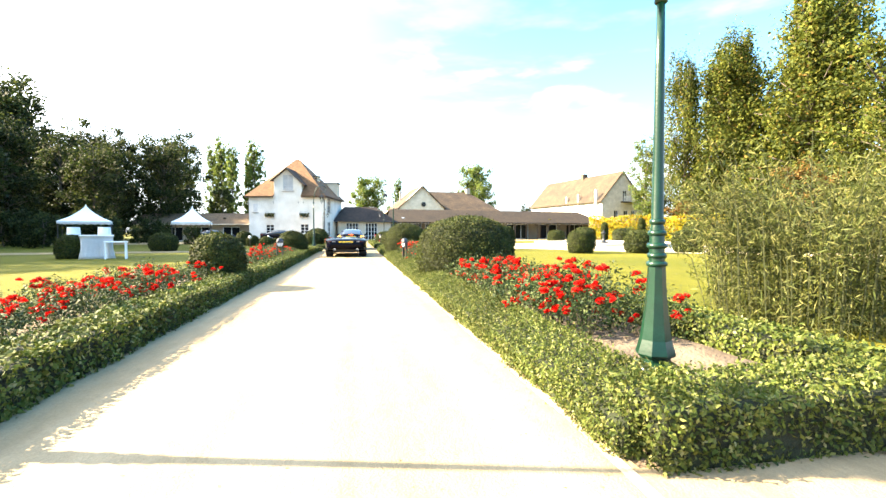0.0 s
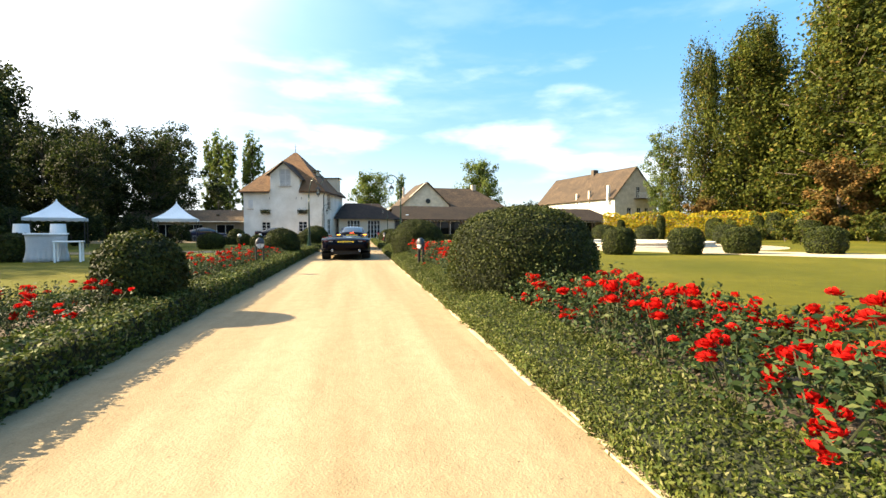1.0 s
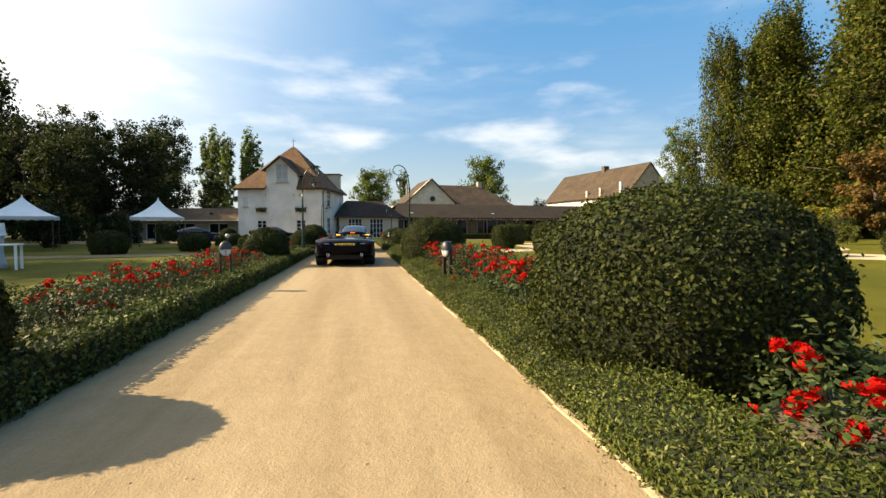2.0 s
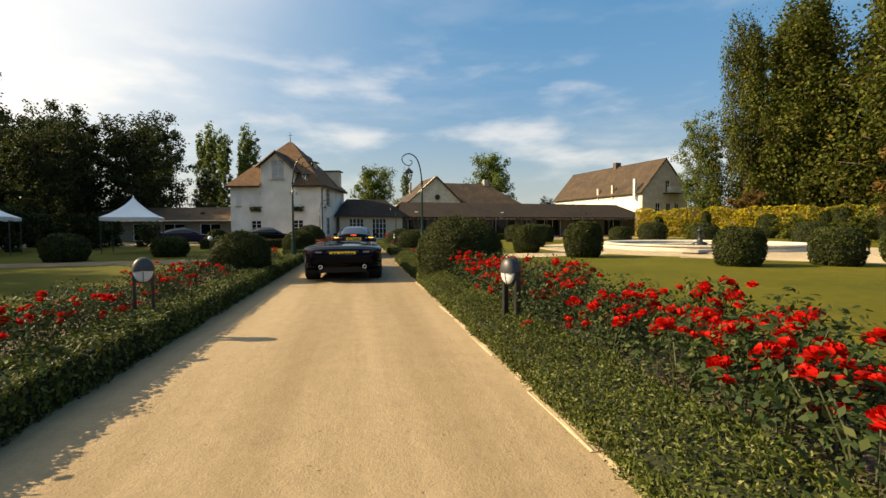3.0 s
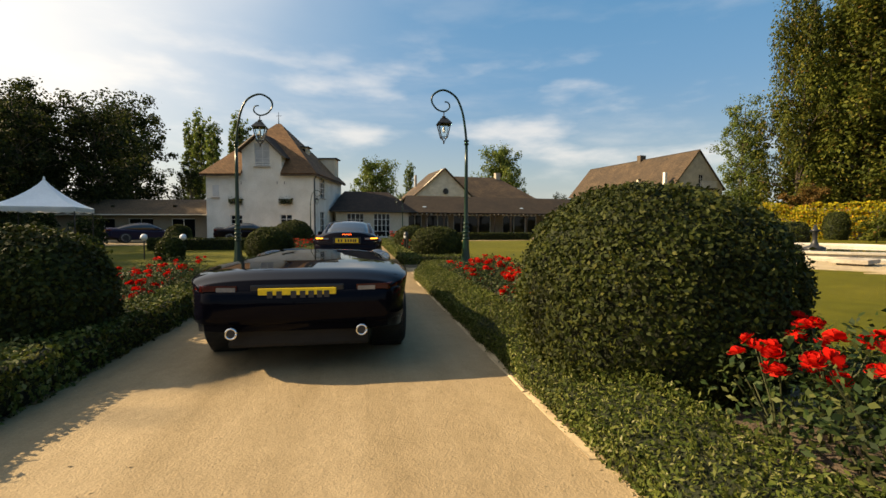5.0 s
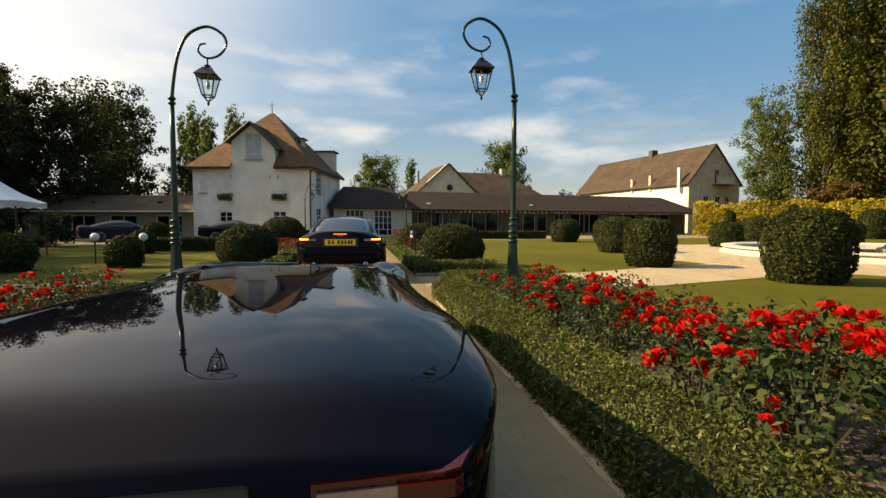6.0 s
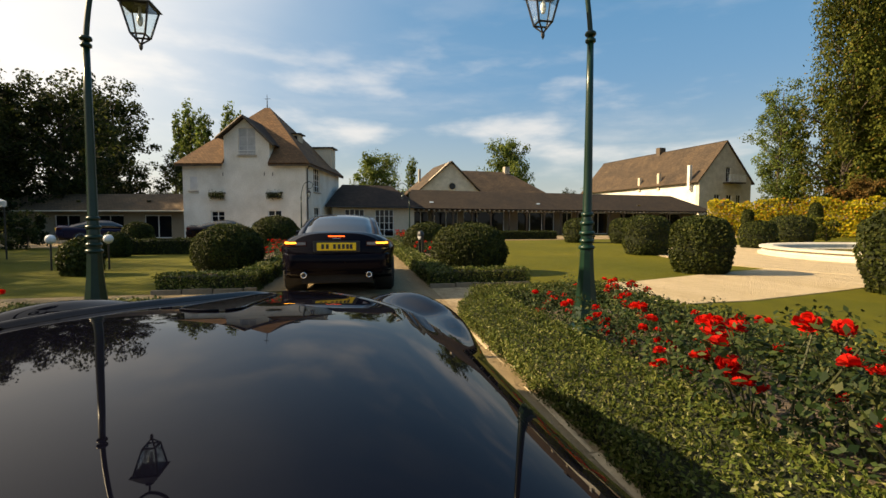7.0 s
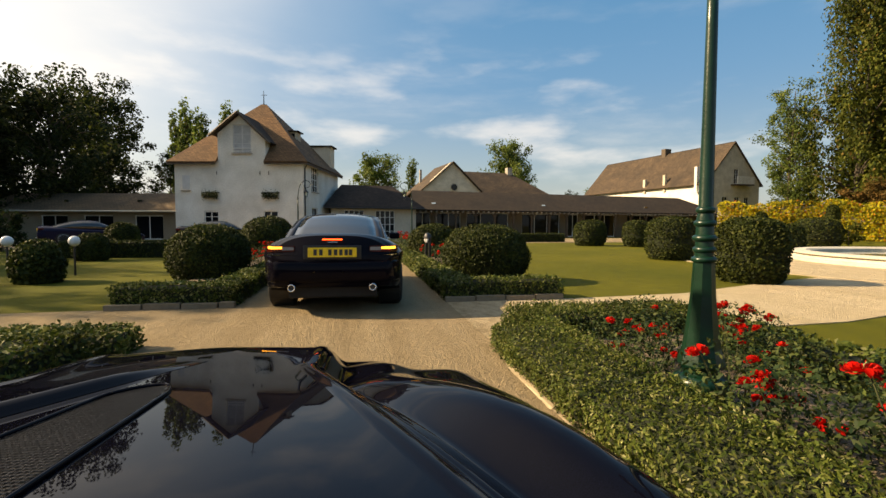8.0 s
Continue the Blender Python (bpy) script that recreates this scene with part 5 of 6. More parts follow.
def tree_proto(name, h, crown_r, crown_z0, leaves, size, mat, label, seed, limbs=14, shape="round", trunk=0.28):
    rng = np.random.default_rng(seed)
    ob = thing(name, pose(0, 0, -300), label, "tree")
    bm = bmesh.new()
    lean = rng.normal(0, 0.02, 2)
    tp = [(lean[0] * h * t + 0.15 * math.sin(t * 5 + seed), lean[1] * h * t, h * 0.93 * t - 0.3) for t in np.linspace(0, 1, 9)]
    tube(bm, tp, [trunk * (1 - 0.93 * t) ** 0.9 + 0.02 for t in np.linspace(0, 1, 9)], 8)
    clumps = []
    for k in range(limbs):
        t = crown_z0 / h + (1 - crown_z0 / h) * (k + rng.random()) / limbs * 0.93
        a = k * 2.4 + rng.uniform(-0.5, 0.5)
        f = (t * h - crown_z0) / (h - crown_z0)
        if shape == "poplar":
            r = crown_r * (0.35 + 0.65 * math.sin(math.pi * min(1, f * 0.85 + 0.12)))
        elif shape == "cone":
            r = crown_r * (1.05 - 0.85 * f)
        else:
            r = crown_r * math.sqrt(max(0.06, 1 - (2 * f - 0.85) ** 2 * 0.72))
        r *= rng.uniform(0.6, 1.1)
        s0 = Vector((lean[0] * h * t * 0.9, lean[1] * h * t * 0.9, t * h * 0.82))
        e = Vector((math.cos(a) * r, math.sin(a) * r, t * h + r * (rng.uniform(-0.1, 0.40) if shape == "round" else rng.uniform(-0.1, 0.3))))
        tube(bm, [s0, s0.lerp(e, 0.5) + Vector((0, 0, r * 0.08)), e], [trunk * 0.32, trunk * 0.18, 0.02], 5)
        for f2 in (0.45, 0.62, 0.76, 0.88, 1.0):
            clumps.append((s0.lerp(e, f2) + Vector(rng.normal(0, 0.10 * crown_r, 3)), crown_r * rng.uniform(0.10, 0.22)))
    clumps.append((Vector((lean[0] * h, lean[1] * h, h * 0.95)), crown_r * 0.3))
    part("trunk", bm, M_BARK, ob, "bark-covered trunk and limbs", True)
    mean = leaves / len(clumps)
    ps, qs = [], []
    squash = np.array([0.85, 0.85, 1.5] if shape == "cone" else [1.1, 1.1, 0.95])
    for c, r in clumps:
        per = int(mean * rng.uniform(0.45, 1.55))
        d = rng.normal(0, 1, (per, 3))
        d /= np.linalg.norm(d, axis=1)[:, None]
        rad = r * (rng.random(per) ** 0.5 + np.abs(rng.normal(0, 0.22, per)))
        p = np.array(c) + d * rad[:, None] * squash
        ps.append(p)
        qs.append(d + np.array([0, 0, 0.4]))
    part("crown", leaf_mesh("crown", np.concatenate(ps), np.concatenate(qs), size, mat, 0.6, 0.6, rng), None, ob, "uneven leafy crown with gaps")
    return ob


T = {
    "dark": tree_proto("tree", 17, 5.0, 1.2, 10500, 0.2, M_TREE_L, "tall broadleaf tree in backlit-dark colour at the wood's edge", 1, 44),
    "dark2": tree_proto("tree", 19, 4.4, 1.5, 10500, 0.2, M_TREE_L, "tall woodland tree in backlit-dark colour with open crown", 2, 44),
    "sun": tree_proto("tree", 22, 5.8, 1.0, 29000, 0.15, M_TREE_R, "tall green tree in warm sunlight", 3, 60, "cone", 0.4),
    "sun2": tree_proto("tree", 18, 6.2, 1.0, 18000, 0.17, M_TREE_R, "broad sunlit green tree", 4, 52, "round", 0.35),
    "green": tree_proto("tree", 18, 6.2, 1.0, 14000, 0.27, M_TREE_P, "broad light green tree beyond the roofs", 14, 52, "round", 0.35),
    "wood": tree_proto("tree", 19, 6.0, 0.8, 6000, 0.36, M_TREE_L, "unseen tree added on the left to block low sky", 21, 40),
    "shrub": tree_proto("tree", 4.5, 2.4, 0.3, 3600, 0.17, M_TREE_L, "rounded shrub in backlit-dark colour at the wood's edge", 15, 14, "round", 0.08),
    "poplar": tree_proto("tree", 20, 2.3, 1.0, 5000, 0.25, M_TREE_P, "slender light green poplar", 5, 60, "poplar", 0.22),
    "airy": tree_proto("tree", 16, 2.8, 3.0, 11000, 0.11, M_TREE_P, "airy young tree with thin foliage", 6, 44, "poplar", 0.16),
    "rust": tree_proto("tree", 9, 3.4, 1.0, 11000, 0.18, M_TREE_O, "small tree with rust-coloured autumn leaves", 7, 18),
    "bushy": tree_proto("tree", 4.5, 2.4, 0.3, 3600, 0.17, M_TREE_R, "rounded green shrub beside the garden path", 8, 14, "round", 0.08),
}
placed = set()


def put(kind, x, y, s=1.0, sz=None, label=""):
    m = pose(x, y, 0, 0, 0, random.uniform(0, 360)) @ Matrix.Diagonal((s, s, sz or s, 1))
    if kind in placed:
        ob = copy_sized(T[kind], m)
    else:
        placed.add(kind)
        ob = T[kind]
        ob.matrix_basis = m
    return tagged(ob, label)


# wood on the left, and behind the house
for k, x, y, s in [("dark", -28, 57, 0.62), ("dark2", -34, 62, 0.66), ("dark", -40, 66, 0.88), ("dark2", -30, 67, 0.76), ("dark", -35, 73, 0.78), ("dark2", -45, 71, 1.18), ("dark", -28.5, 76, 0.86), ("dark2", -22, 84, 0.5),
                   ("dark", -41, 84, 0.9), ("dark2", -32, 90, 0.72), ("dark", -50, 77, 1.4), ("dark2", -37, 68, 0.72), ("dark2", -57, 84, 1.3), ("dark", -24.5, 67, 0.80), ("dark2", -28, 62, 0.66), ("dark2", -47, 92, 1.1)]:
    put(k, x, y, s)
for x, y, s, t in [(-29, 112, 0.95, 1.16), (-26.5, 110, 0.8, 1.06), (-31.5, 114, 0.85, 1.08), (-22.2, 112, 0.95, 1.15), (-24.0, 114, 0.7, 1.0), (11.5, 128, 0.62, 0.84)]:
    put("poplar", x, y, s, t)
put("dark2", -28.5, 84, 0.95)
# unseen trees added left of the view to shade the lawn and block low sky
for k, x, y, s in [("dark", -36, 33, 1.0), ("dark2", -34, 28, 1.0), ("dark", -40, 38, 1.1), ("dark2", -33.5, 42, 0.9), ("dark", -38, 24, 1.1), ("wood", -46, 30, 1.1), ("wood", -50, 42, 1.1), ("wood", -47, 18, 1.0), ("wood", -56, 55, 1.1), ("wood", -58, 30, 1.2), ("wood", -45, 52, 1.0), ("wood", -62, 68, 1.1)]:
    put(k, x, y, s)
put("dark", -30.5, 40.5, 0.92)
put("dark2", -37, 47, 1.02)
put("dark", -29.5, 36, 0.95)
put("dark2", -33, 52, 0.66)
put("green", 3.2, 112, 0.70, 0.80)
put("green", 30.2, 116, 0.78, 1.02)
put("green", 9, 104, 0.40)
put("green", 54, 122, 0.55)
put("airy", 62, 120, 0.85)
put("dark", 45, 118, 0.5)
# right of the garden
for k, x, y, s in [("sun", 54.5, 60, 1.4), ("sun", 58, 50, 1.6), ("sun2", 65, 66, 1.6), ("sun2", 60, 43, 1.4), ("sun", 68, 57, 1.7), ("sun2", 54, 37, 0.9), ("sun", 57.5, 63, 1.45)]:
    put(k, x, y, s)
put("airy", 45.3, 66.5, 1.05)
put("airy", 47.3, 67.5, 0.9)
put("sun", 48.4, 62.5, 0.85, 1.3)
put("rust", 45.5, 58.5, 0.6)
put("rust", 51, 45, 1.0)
for x, y, s in [(33, 52, 0.4), (38, 46, 0.5), (41, 42, 0.5), (36, 40, 0.38), (45, 34, 0.6), (38, 30, 0.4), (30, 48, 0.32), (47, 39, 0.62), (34, 34, 0.32)]:
    put("bushy", x, y, s)
for x, y, s in [(-22, 47, 0.5), (-27, 53, 0.7), (-21.5, 52, 0.4), (-24, 42, 0.55), (-17, 43, 0.5), (-20, 41, 0.6), (-14.6, 46.2, 0.38), (-22, 38, 0.55), (-17.5, 46.5, 0.45), (-29, 48, 0.7), (-32, 53, 0.8), (-27, 42, 0.6), (-36, 58, 0.9)]:
    put("shrub", x, y, s)

# slender clipped columns before the creeper
for x, y, h in ((36.5, 54.5, 2.9), (43.5, 47.5, 2.7), (33.0, 57.5, 2.4)):
    dome(x, y, 0.95, 0.95, h, 5000, 0.06, int(x), "slim clipped evergreen column before the creeper wall", "clipped columns", 3.0)

# broad clipped shrubs of uneven height along the creeper wall
for k, (t, off, w, h) in enumerate(((13.5, 2.4, 2.0, 2.5), (17.0, 3.2, 2.4, 1.6), (19.5, 2.3, 1.9, 3.1), (22.5, 2.8, 2.6, 2.2), (25.5, 2.2, 2.1, 3.3), (28.5, 3.0, 2.6, 2.0), (31.5, 2.4, 2.2, 3.0), (35.0, 2.8, 2.8, 2.4))):
    c = GW_M @ Vector((t, -off, 0))
    dome(c.x, c.y, w, w, h, 3600, 0.075, 80 + k, "broad clipped green shrub before the garden wall", "clipped shrubs along the wall", 2.8)

# tall feathery shrub beside the lawn
SHRUB = thing("ornamental_grass", pose(6.0, 4.9, 0), "tall feathery green ornamental grass clump", "shrub")
bm = bmesh.new()
ps, qs = [], []
for k in range(250):
    a, r0 = random.uniform(0, 2 * math.pi), random.uniform(0, 0.9) ** 0.5 * 1.5
    b = Vector((math.cos(a) * r0 * 1.1, math.sin(a) * r0 * 0.8, -0.05))
    h = random.uniform(1.3, 2.45)
    out = Vector((math.cos(a), math.sin(a), 0)) * random.uniform(0.15, 0.85)
    mid, tip = b + out * 0.3 + Vector((0, 0, h * 0.62)), b + out + Vector((0, 0, h * random.uniform(0.8, 1.0)))
    tube(bm, [b, mid, tip], [0.008, 0.006, 0.003], 4)
    for j in range(130):
        t = random.uniform(0.04, 1.0)
        c = b.lerp(mid, t / 0.55) if t < 0.55 else mid.lerp(tip, (t - 0.55) / 0.45)
        ps.append(c + Vector((random.gauss(0, 0.07), random.gauss(0, 0.07), random.gauss(0, 0.05))))
        qs.append((random.gauss(0, 0.6), random.gauss(0, 0.6), 0.3))
part("stem", bm, M_STEM, SHRUB)
part("foliage", leaf_mesh("foliage", np.array([tuple(v) for v in ps]), np.array(qs), 0.052, M_BAMBOO, 0.5, 0.13), None, SHRUB)

# ---- marquees ----


def marquee(x, y, w, turn, eave=1.9, apex=3.0):
    ob = thing("marquee_tent", pose(x, y, 0, 0, 0, turn), "white pointed canvas garden marquee on poles", "marquee", "white marquees on the terrace")
    bm = bmesh.new()
    rows = []
    for t in np.linspace(0, 1, 9):
        s = (1 - t) ** 1.0 * w / 2
        z = eave + (apex - eave) * (0.55 * t + 0.45 * t ** 2.4)
        s = max(s, 0.02)
        ring = []
        for k in range(16):
            q = k / 4
            side, f = int(q), q - int(q)
            c = [(-1, -1), (1, -1), (1, 1), (-1, 1)]
            x0, y0 = c[side % 4]
            x1, y1 = c[(side + 1) % 4]
            sag = 1 - 0.06 * math.sin(math.pi * f) * (1 - t)
            ring.append(bm.verts.new(((x0 + (x1 - x0) * f) * s * sag, (y0 + (y1 - y0) * f) * s * sag, z)))
        rows.append(ring)
    for a, b in zip(rows, rows[1:]):
        for k in range(16):
            bm.faces.new((a[k], a[(k + 1) % 16], b[(k + 1) % 16], b[k]))
    part("canopy", bm, M_CANVAS, ob, "peaked white canvas roof")
    bm = bmesh.new()
    h = w / 2
    for x0, y0, x1, y1 in ((-h, -h, h, -h), (h, -h, h, h), (h, h, -h, h), (-h, h, -h, -h)):
        n = 14
        top = [bm.verts.new((x0 + (x1 - x0) * k / n, y0 + (y1 - y0) * k / n, eave)) for k in range(n + 1)]
        low = [bm.verts.new((x0 + (x1 - x0) * k / n, y0 + (y1 - y0) * k / n, eave - 0.16 - 0.05 * (k % 2))) for k in range(n + 1)]
        for k in range(n):
            bm.faces.new((top[k], top[k + 1], low[k + 1], low[k]))
    bmesh.ops.solidify(bm, geom=bm.faces[:], thickness=0.01)
    part("valance", bm, M_CANVAS, ob, "scalloped canvas edge")
    for sx in (-1, 1):
        for sy in (-1, 1):
            part("pole", tube(bmesh.new(), [(sx * (h - 0.05), sy * (h - 0.05), -0.02), (sx * (h - 0.05), sy * (h - 0.05), eave)], 0.025, 8), M_BLACK, ob)
    part("finial", lathe(bmesh.new(), [(0.04, apex - 0.05), (0.05, apex), (0.02, apex + 0.12)], 8), M_WHITE, ob)
    return ob


marquee(-12.2, 38.4, 2.6, 14)
marquee(-18.7, 37.0, 3.0, 24)

# ---- terrace furniture ----


def table_set(x, y):
    t = thing("garden_table", pose(x, y, 0, 0, 0, 20), "small square white painted garden table", "table", "white terrace tables")
    part("tabletop", boxed(-0.42, 0.42, -0.36, 0.36, 0.71, 0.75, 0.01), M_WHITE, t)
    for sx in (-1, 1):
        for sy in (-1, 1):
            part("leg", boxed(sx * 0.36 - 0.03, sx * 0.36 + 0.03, sy * 0.30 - 0.03, sy * 0.30 + 0.03, -0.01, 0.71), M_WHITE, t)


def draped_table(x, y, turn):
    """A tall long table under a cloth that falls in soft pleats to the ground."""
    t = thing("buffet_table", pose(x, y, 0, 0, 0, turn), "tall buffet table draped to the grass in pleated white cloth", "table", "white terrace tables")
    part("tabletop", boxed(-0.62, 0.62, -0.36, 0.36, 0.98, 1.03, 0.012), M_CANVAS, t)
    bm = bmesh.new()
    rings = []
    n = 120
    for f in np.linspace(0, 1, 7):
        ring = []
        for k in range(n):
            a = 2 * math.pi * k / n
            c, d = math.cos(a), math.sin(a)
            r = (abs(c) ** 6 + abs(d) ** 6) ** (-1 / 6)
            flare = 1 - 0.10 * math.sin(math.pi * f) + 0.08 * f
            pleat = 1 + 0.035 * f * math.sin(a * 26)
            ring.append(bm.verts.new((0.60 * r * c * flare * pleat, 0.34 * r * d * flare * pleat, 0.985 - 0.99 * f)))
        rings.append(ring)
    for p, q in zip(rings, rings[1:]):
        for k in range(n):
            bm.faces.new((p[k], p[(k + 1) % n], q[(k + 1) % n], q[k]))
    bmesh.ops.solidify(bm, geom=bm.faces[:], thickness=0.006)
    part("drape", bm, M_CANVAS, t, "pleated white cloth", True)


draped_table(-11.15, 22.85, 24)
table_set(-10.2, 22.4)


def globe_lamp(x, y):
    g = thing("globe_light", pose(x, y, 0), "white globe garden light on a short stem", "garden light", "globe lights on the lawn")
    part("stem", tube(bmesh.new(), [(0, 0, -0.02), (0, 0, 0.67)], 0.022, 8), M_BLACK, g)
    part("globe", lathe(bmesh.new(), [(0.03, 0.66)] + [(0.115 * math.sin(a), 0.78 - 0.115 * math.cos(a)) for a in np.linspace(0.3, 3.0, 12)], 20), M_FROST, g, "white opal globe", True)


def shade_lamp(x, y):
    g = thing("terrace_lamp", pose(x, y, 0), "terrace lamp with a white drum shade on a pole", "lamp", "terrace lamps")
    part("foot", lathe(bmesh.new(), [(0.16, -0.01), (0.16, 0.02), (0.03, 0.04)], 16), M_BLACK, g)
    part("pole", tube(bmesh.new(), [(0, 0, 0), (0, 0, 0.95)], 0.02, 8), M_BLACK, g)
    part("shade", lathe(bmesh.new(), [(0.27, 0.90), (0.235, 1.38), (0.215, 1.38), (0.25, 0.91)], 24), M_CANVAS, g, "white fabric drum shade")


shade_lamp(-12.6, 23.9)
shade_lamp(-11.3, 23.8)
globe_lamp(-7.5, 35.6)
globe_lamp(-6.25, 35.7)


# ---- cars ----


def spline(keys, t):
    xs, vs = [k[0] for k in keys], [k[1] for k in keys]
    return float(np.interp(t, xs, vs))


def smooth_spline(keys, t, w=0.10):
    return sum(spline(keys, t + d * w) * g for d, g in ((-1, 0.2), (-0.5, 0.2), (0, 0.2), (0.5, 0.2), (1, 0.2)))


HALF_W = [(-2.36, 0.70), (-2.29, 0.80), (-2.1, 0.88), (-1.9, 0.925), (-1.35, 0.95), (-0.4, 0.915), (0.4, 0.905), (1.4, 0.94), (1.9, 0.90), (2.15, 0.78), (2.3, 0.60), (2.36, 0.45)]
SILL = [(-2.36, 0.40), (-2.25, 0.355), (-1.8, 0.33), (-1.62, 0.20), (1.9, 0.18), (2.36, 0.24)]
SHOULDER = [(-2.36, 0.72), (-2.1, 0.76), (-1.35, 0.79), (-0.4, 0.74), (0.6, 0.72), (1.4, 0.70), (1.9, 0.62), (2.36, 0.46)]
DECK_SHUT = [(-2.36, 1.00), (-2.28, 1.055), (-1.9, 1.045), (-1.5, 1.01), (-0.4, 0.92), (0.65, 0.885), (1.2, 0.83), (1.8, 0.735), (2.2, 0.62), (2.36, 0.50)]
# kept low behind the bonnet so the camera clears the made-up rear
DECK_LOW = [(-2.36, 0.76), (-2.2, 0.84), (-1.5, 0.87), (-0.4, 0.885), (0.3, 0.89), (0.65, 0.87), (1.2, 0.818), (1.8, 0.762), (2.0, 0.735), (2.2, 0.66), (2.36, 0.50)]


def ease(a, b, v):
    t = min(1.0, max(0.0, (v - a) / (b - a)))
    return t * t * (3 - 2 * t)


def crease_shift(y):
    """How far the bonnet's creases splay out towards the windscreen."""
    return 0.36 * min(0.85, max(-0.06, 1.50 - y))


def bonnet_form(x, y):
    """A centre panel with a creased edge, a valley beside it and a separate rounded wing."""
    u = abs(x) - crease_shift(y)
    front = ease(0.15, 0.55, y)
    nose = 1 - ease(2.0, 2.34, y)
    z = -(0.030 + 0.050 * ease(0.9, 1.75, y)) * ease(0.375, 0.455, u) * (1 - 0.7 * ease(0.66, 0.86, u)) * front * nose
    z += (0.092 - 0.060 * ease(0.95, 1.9, y)) * math.exp(-((u - 0.600) / 0.125) ** 2) * front * nose
    z -= 0.010 * ease(1.0, 1.9, y) * ease(0.0, 0.36, u) * nose
    z += 0.004 * math.exp(-((u - 0.360) / 0.016) ** 2) * front * nose
    z -= 0.006 * math.exp(-((u - 0.392) / 0.008) ** 2) * front * nose
    return z


def car_body(paint, deck, bonnet):
    """The lofted shell: sections from tail to nose, with a waist, wings over the wheels and, in front, creases in the bonnet."""
    ys = np.concatenate([np.linspace(-2.36, -2.1, 9), np.linspace(-2.02, 0.5, 26), np.linspace(0.58, 1.95, 30), np.linspace(2.0, 2.36, 12)])
    bm = bmesh.new()
    rows = []
    for y in ys:
        w, s, t, b = smooth_spline(HALF_W, y), smooth_spline(SHOULDER, y), smooth_spline(deck, y), smooth_spline(SILL, y)
        half = []
        a, b2 = 0.33 + crease_shift(y), 0.48 + crease_shift(y)
        k = min(1.0, 0.86 * w / b2)
        xs = np.concatenate([np.linspace(0, a * k, 12)[:-1], np.linspace(a * k, b2 * k, 34)[:-1], np.linspace(b2 * k, 0.885 * w, 26), np.array([0.905, 0.93, 0.955, 0.975, 0.988, 0.996, 1.0]) * w])
        for x in xs:
            p = x / w
            z = s + (t - s) * max(0.0, 1 - p ** 3.4) ** 0.62
            if bonnet and y > 0.2:
                z += bonnet_form(x, y)
            half.append((x, z))
        for q in (0.12, 0.3, 0.55, 0.8, 1.0):
            half.append((w * (1 - 0.02 * math.sin(q * 3.1) - 0.05 * q ** 2), s - (s - b) * q))
        half.append((w * 0.7, b - 0.015))
        row = [bm.verts.new((-x, y, z)) for x, z in half[:0:-1]] + [bm.verts.new((x, y, z)) for x, z in half]
        rows.append(row)
    for a, c in zip(rows, rows[1:]):
        for k in range(len(a) - 1):
            bm.faces.new((a[k], a[k + 1], c[k + 1], c[k]))
        bm.faces.new((a[-1], a[0], c[0], c[-1]))
    bm.faces.new(rows[0])
    bm.faces.new(rows[-1][::-1])
    return bm_mesh("body", bm, paint, True)


def wheel(parent, x, y):
    sgn = 1 if x > 0 else -1
    w = new("wheel")
    w.parent = parent
    w.matrix_basis = pose(x, y, 0.335, 0, 90 * sgn, 0)
    part("tyre", lathe(bmesh.new(), [(0.23, -0.13), (0.30, -0.135), (0.33, -0.11), (0.337, -0.05), (0.337, 0.05), (0.33, 0.11), (0.30, 0.135), (0.235, 0.13)], 32), M_TYRE, w, smooth=True)
    bm = lathe(bmesh.new(), [(0.235, 0.09), (0.245, 0.133), (0.225, 0.138), (0.21, 0.10)], 32)
    for k in range(10):
        a = 2 * math.pi * k / 10
        tube(bm, [(0.03 * math.cos(a), 0.03 * math.sin(a), 0.11), (0.225 * math.cos(a), 0.225 * math.sin(a), 0.125)], 0.014, 4)
    part("rim", bm, M_STEEL, w, "spoked alloy rim")
    part("wheel_arch", lathe(bmesh.new(), [(0.36, -0.2), (0.36, 0.095), (0.345, 0.097), (0.345, -0.2)], 32), M_BLACK, w)


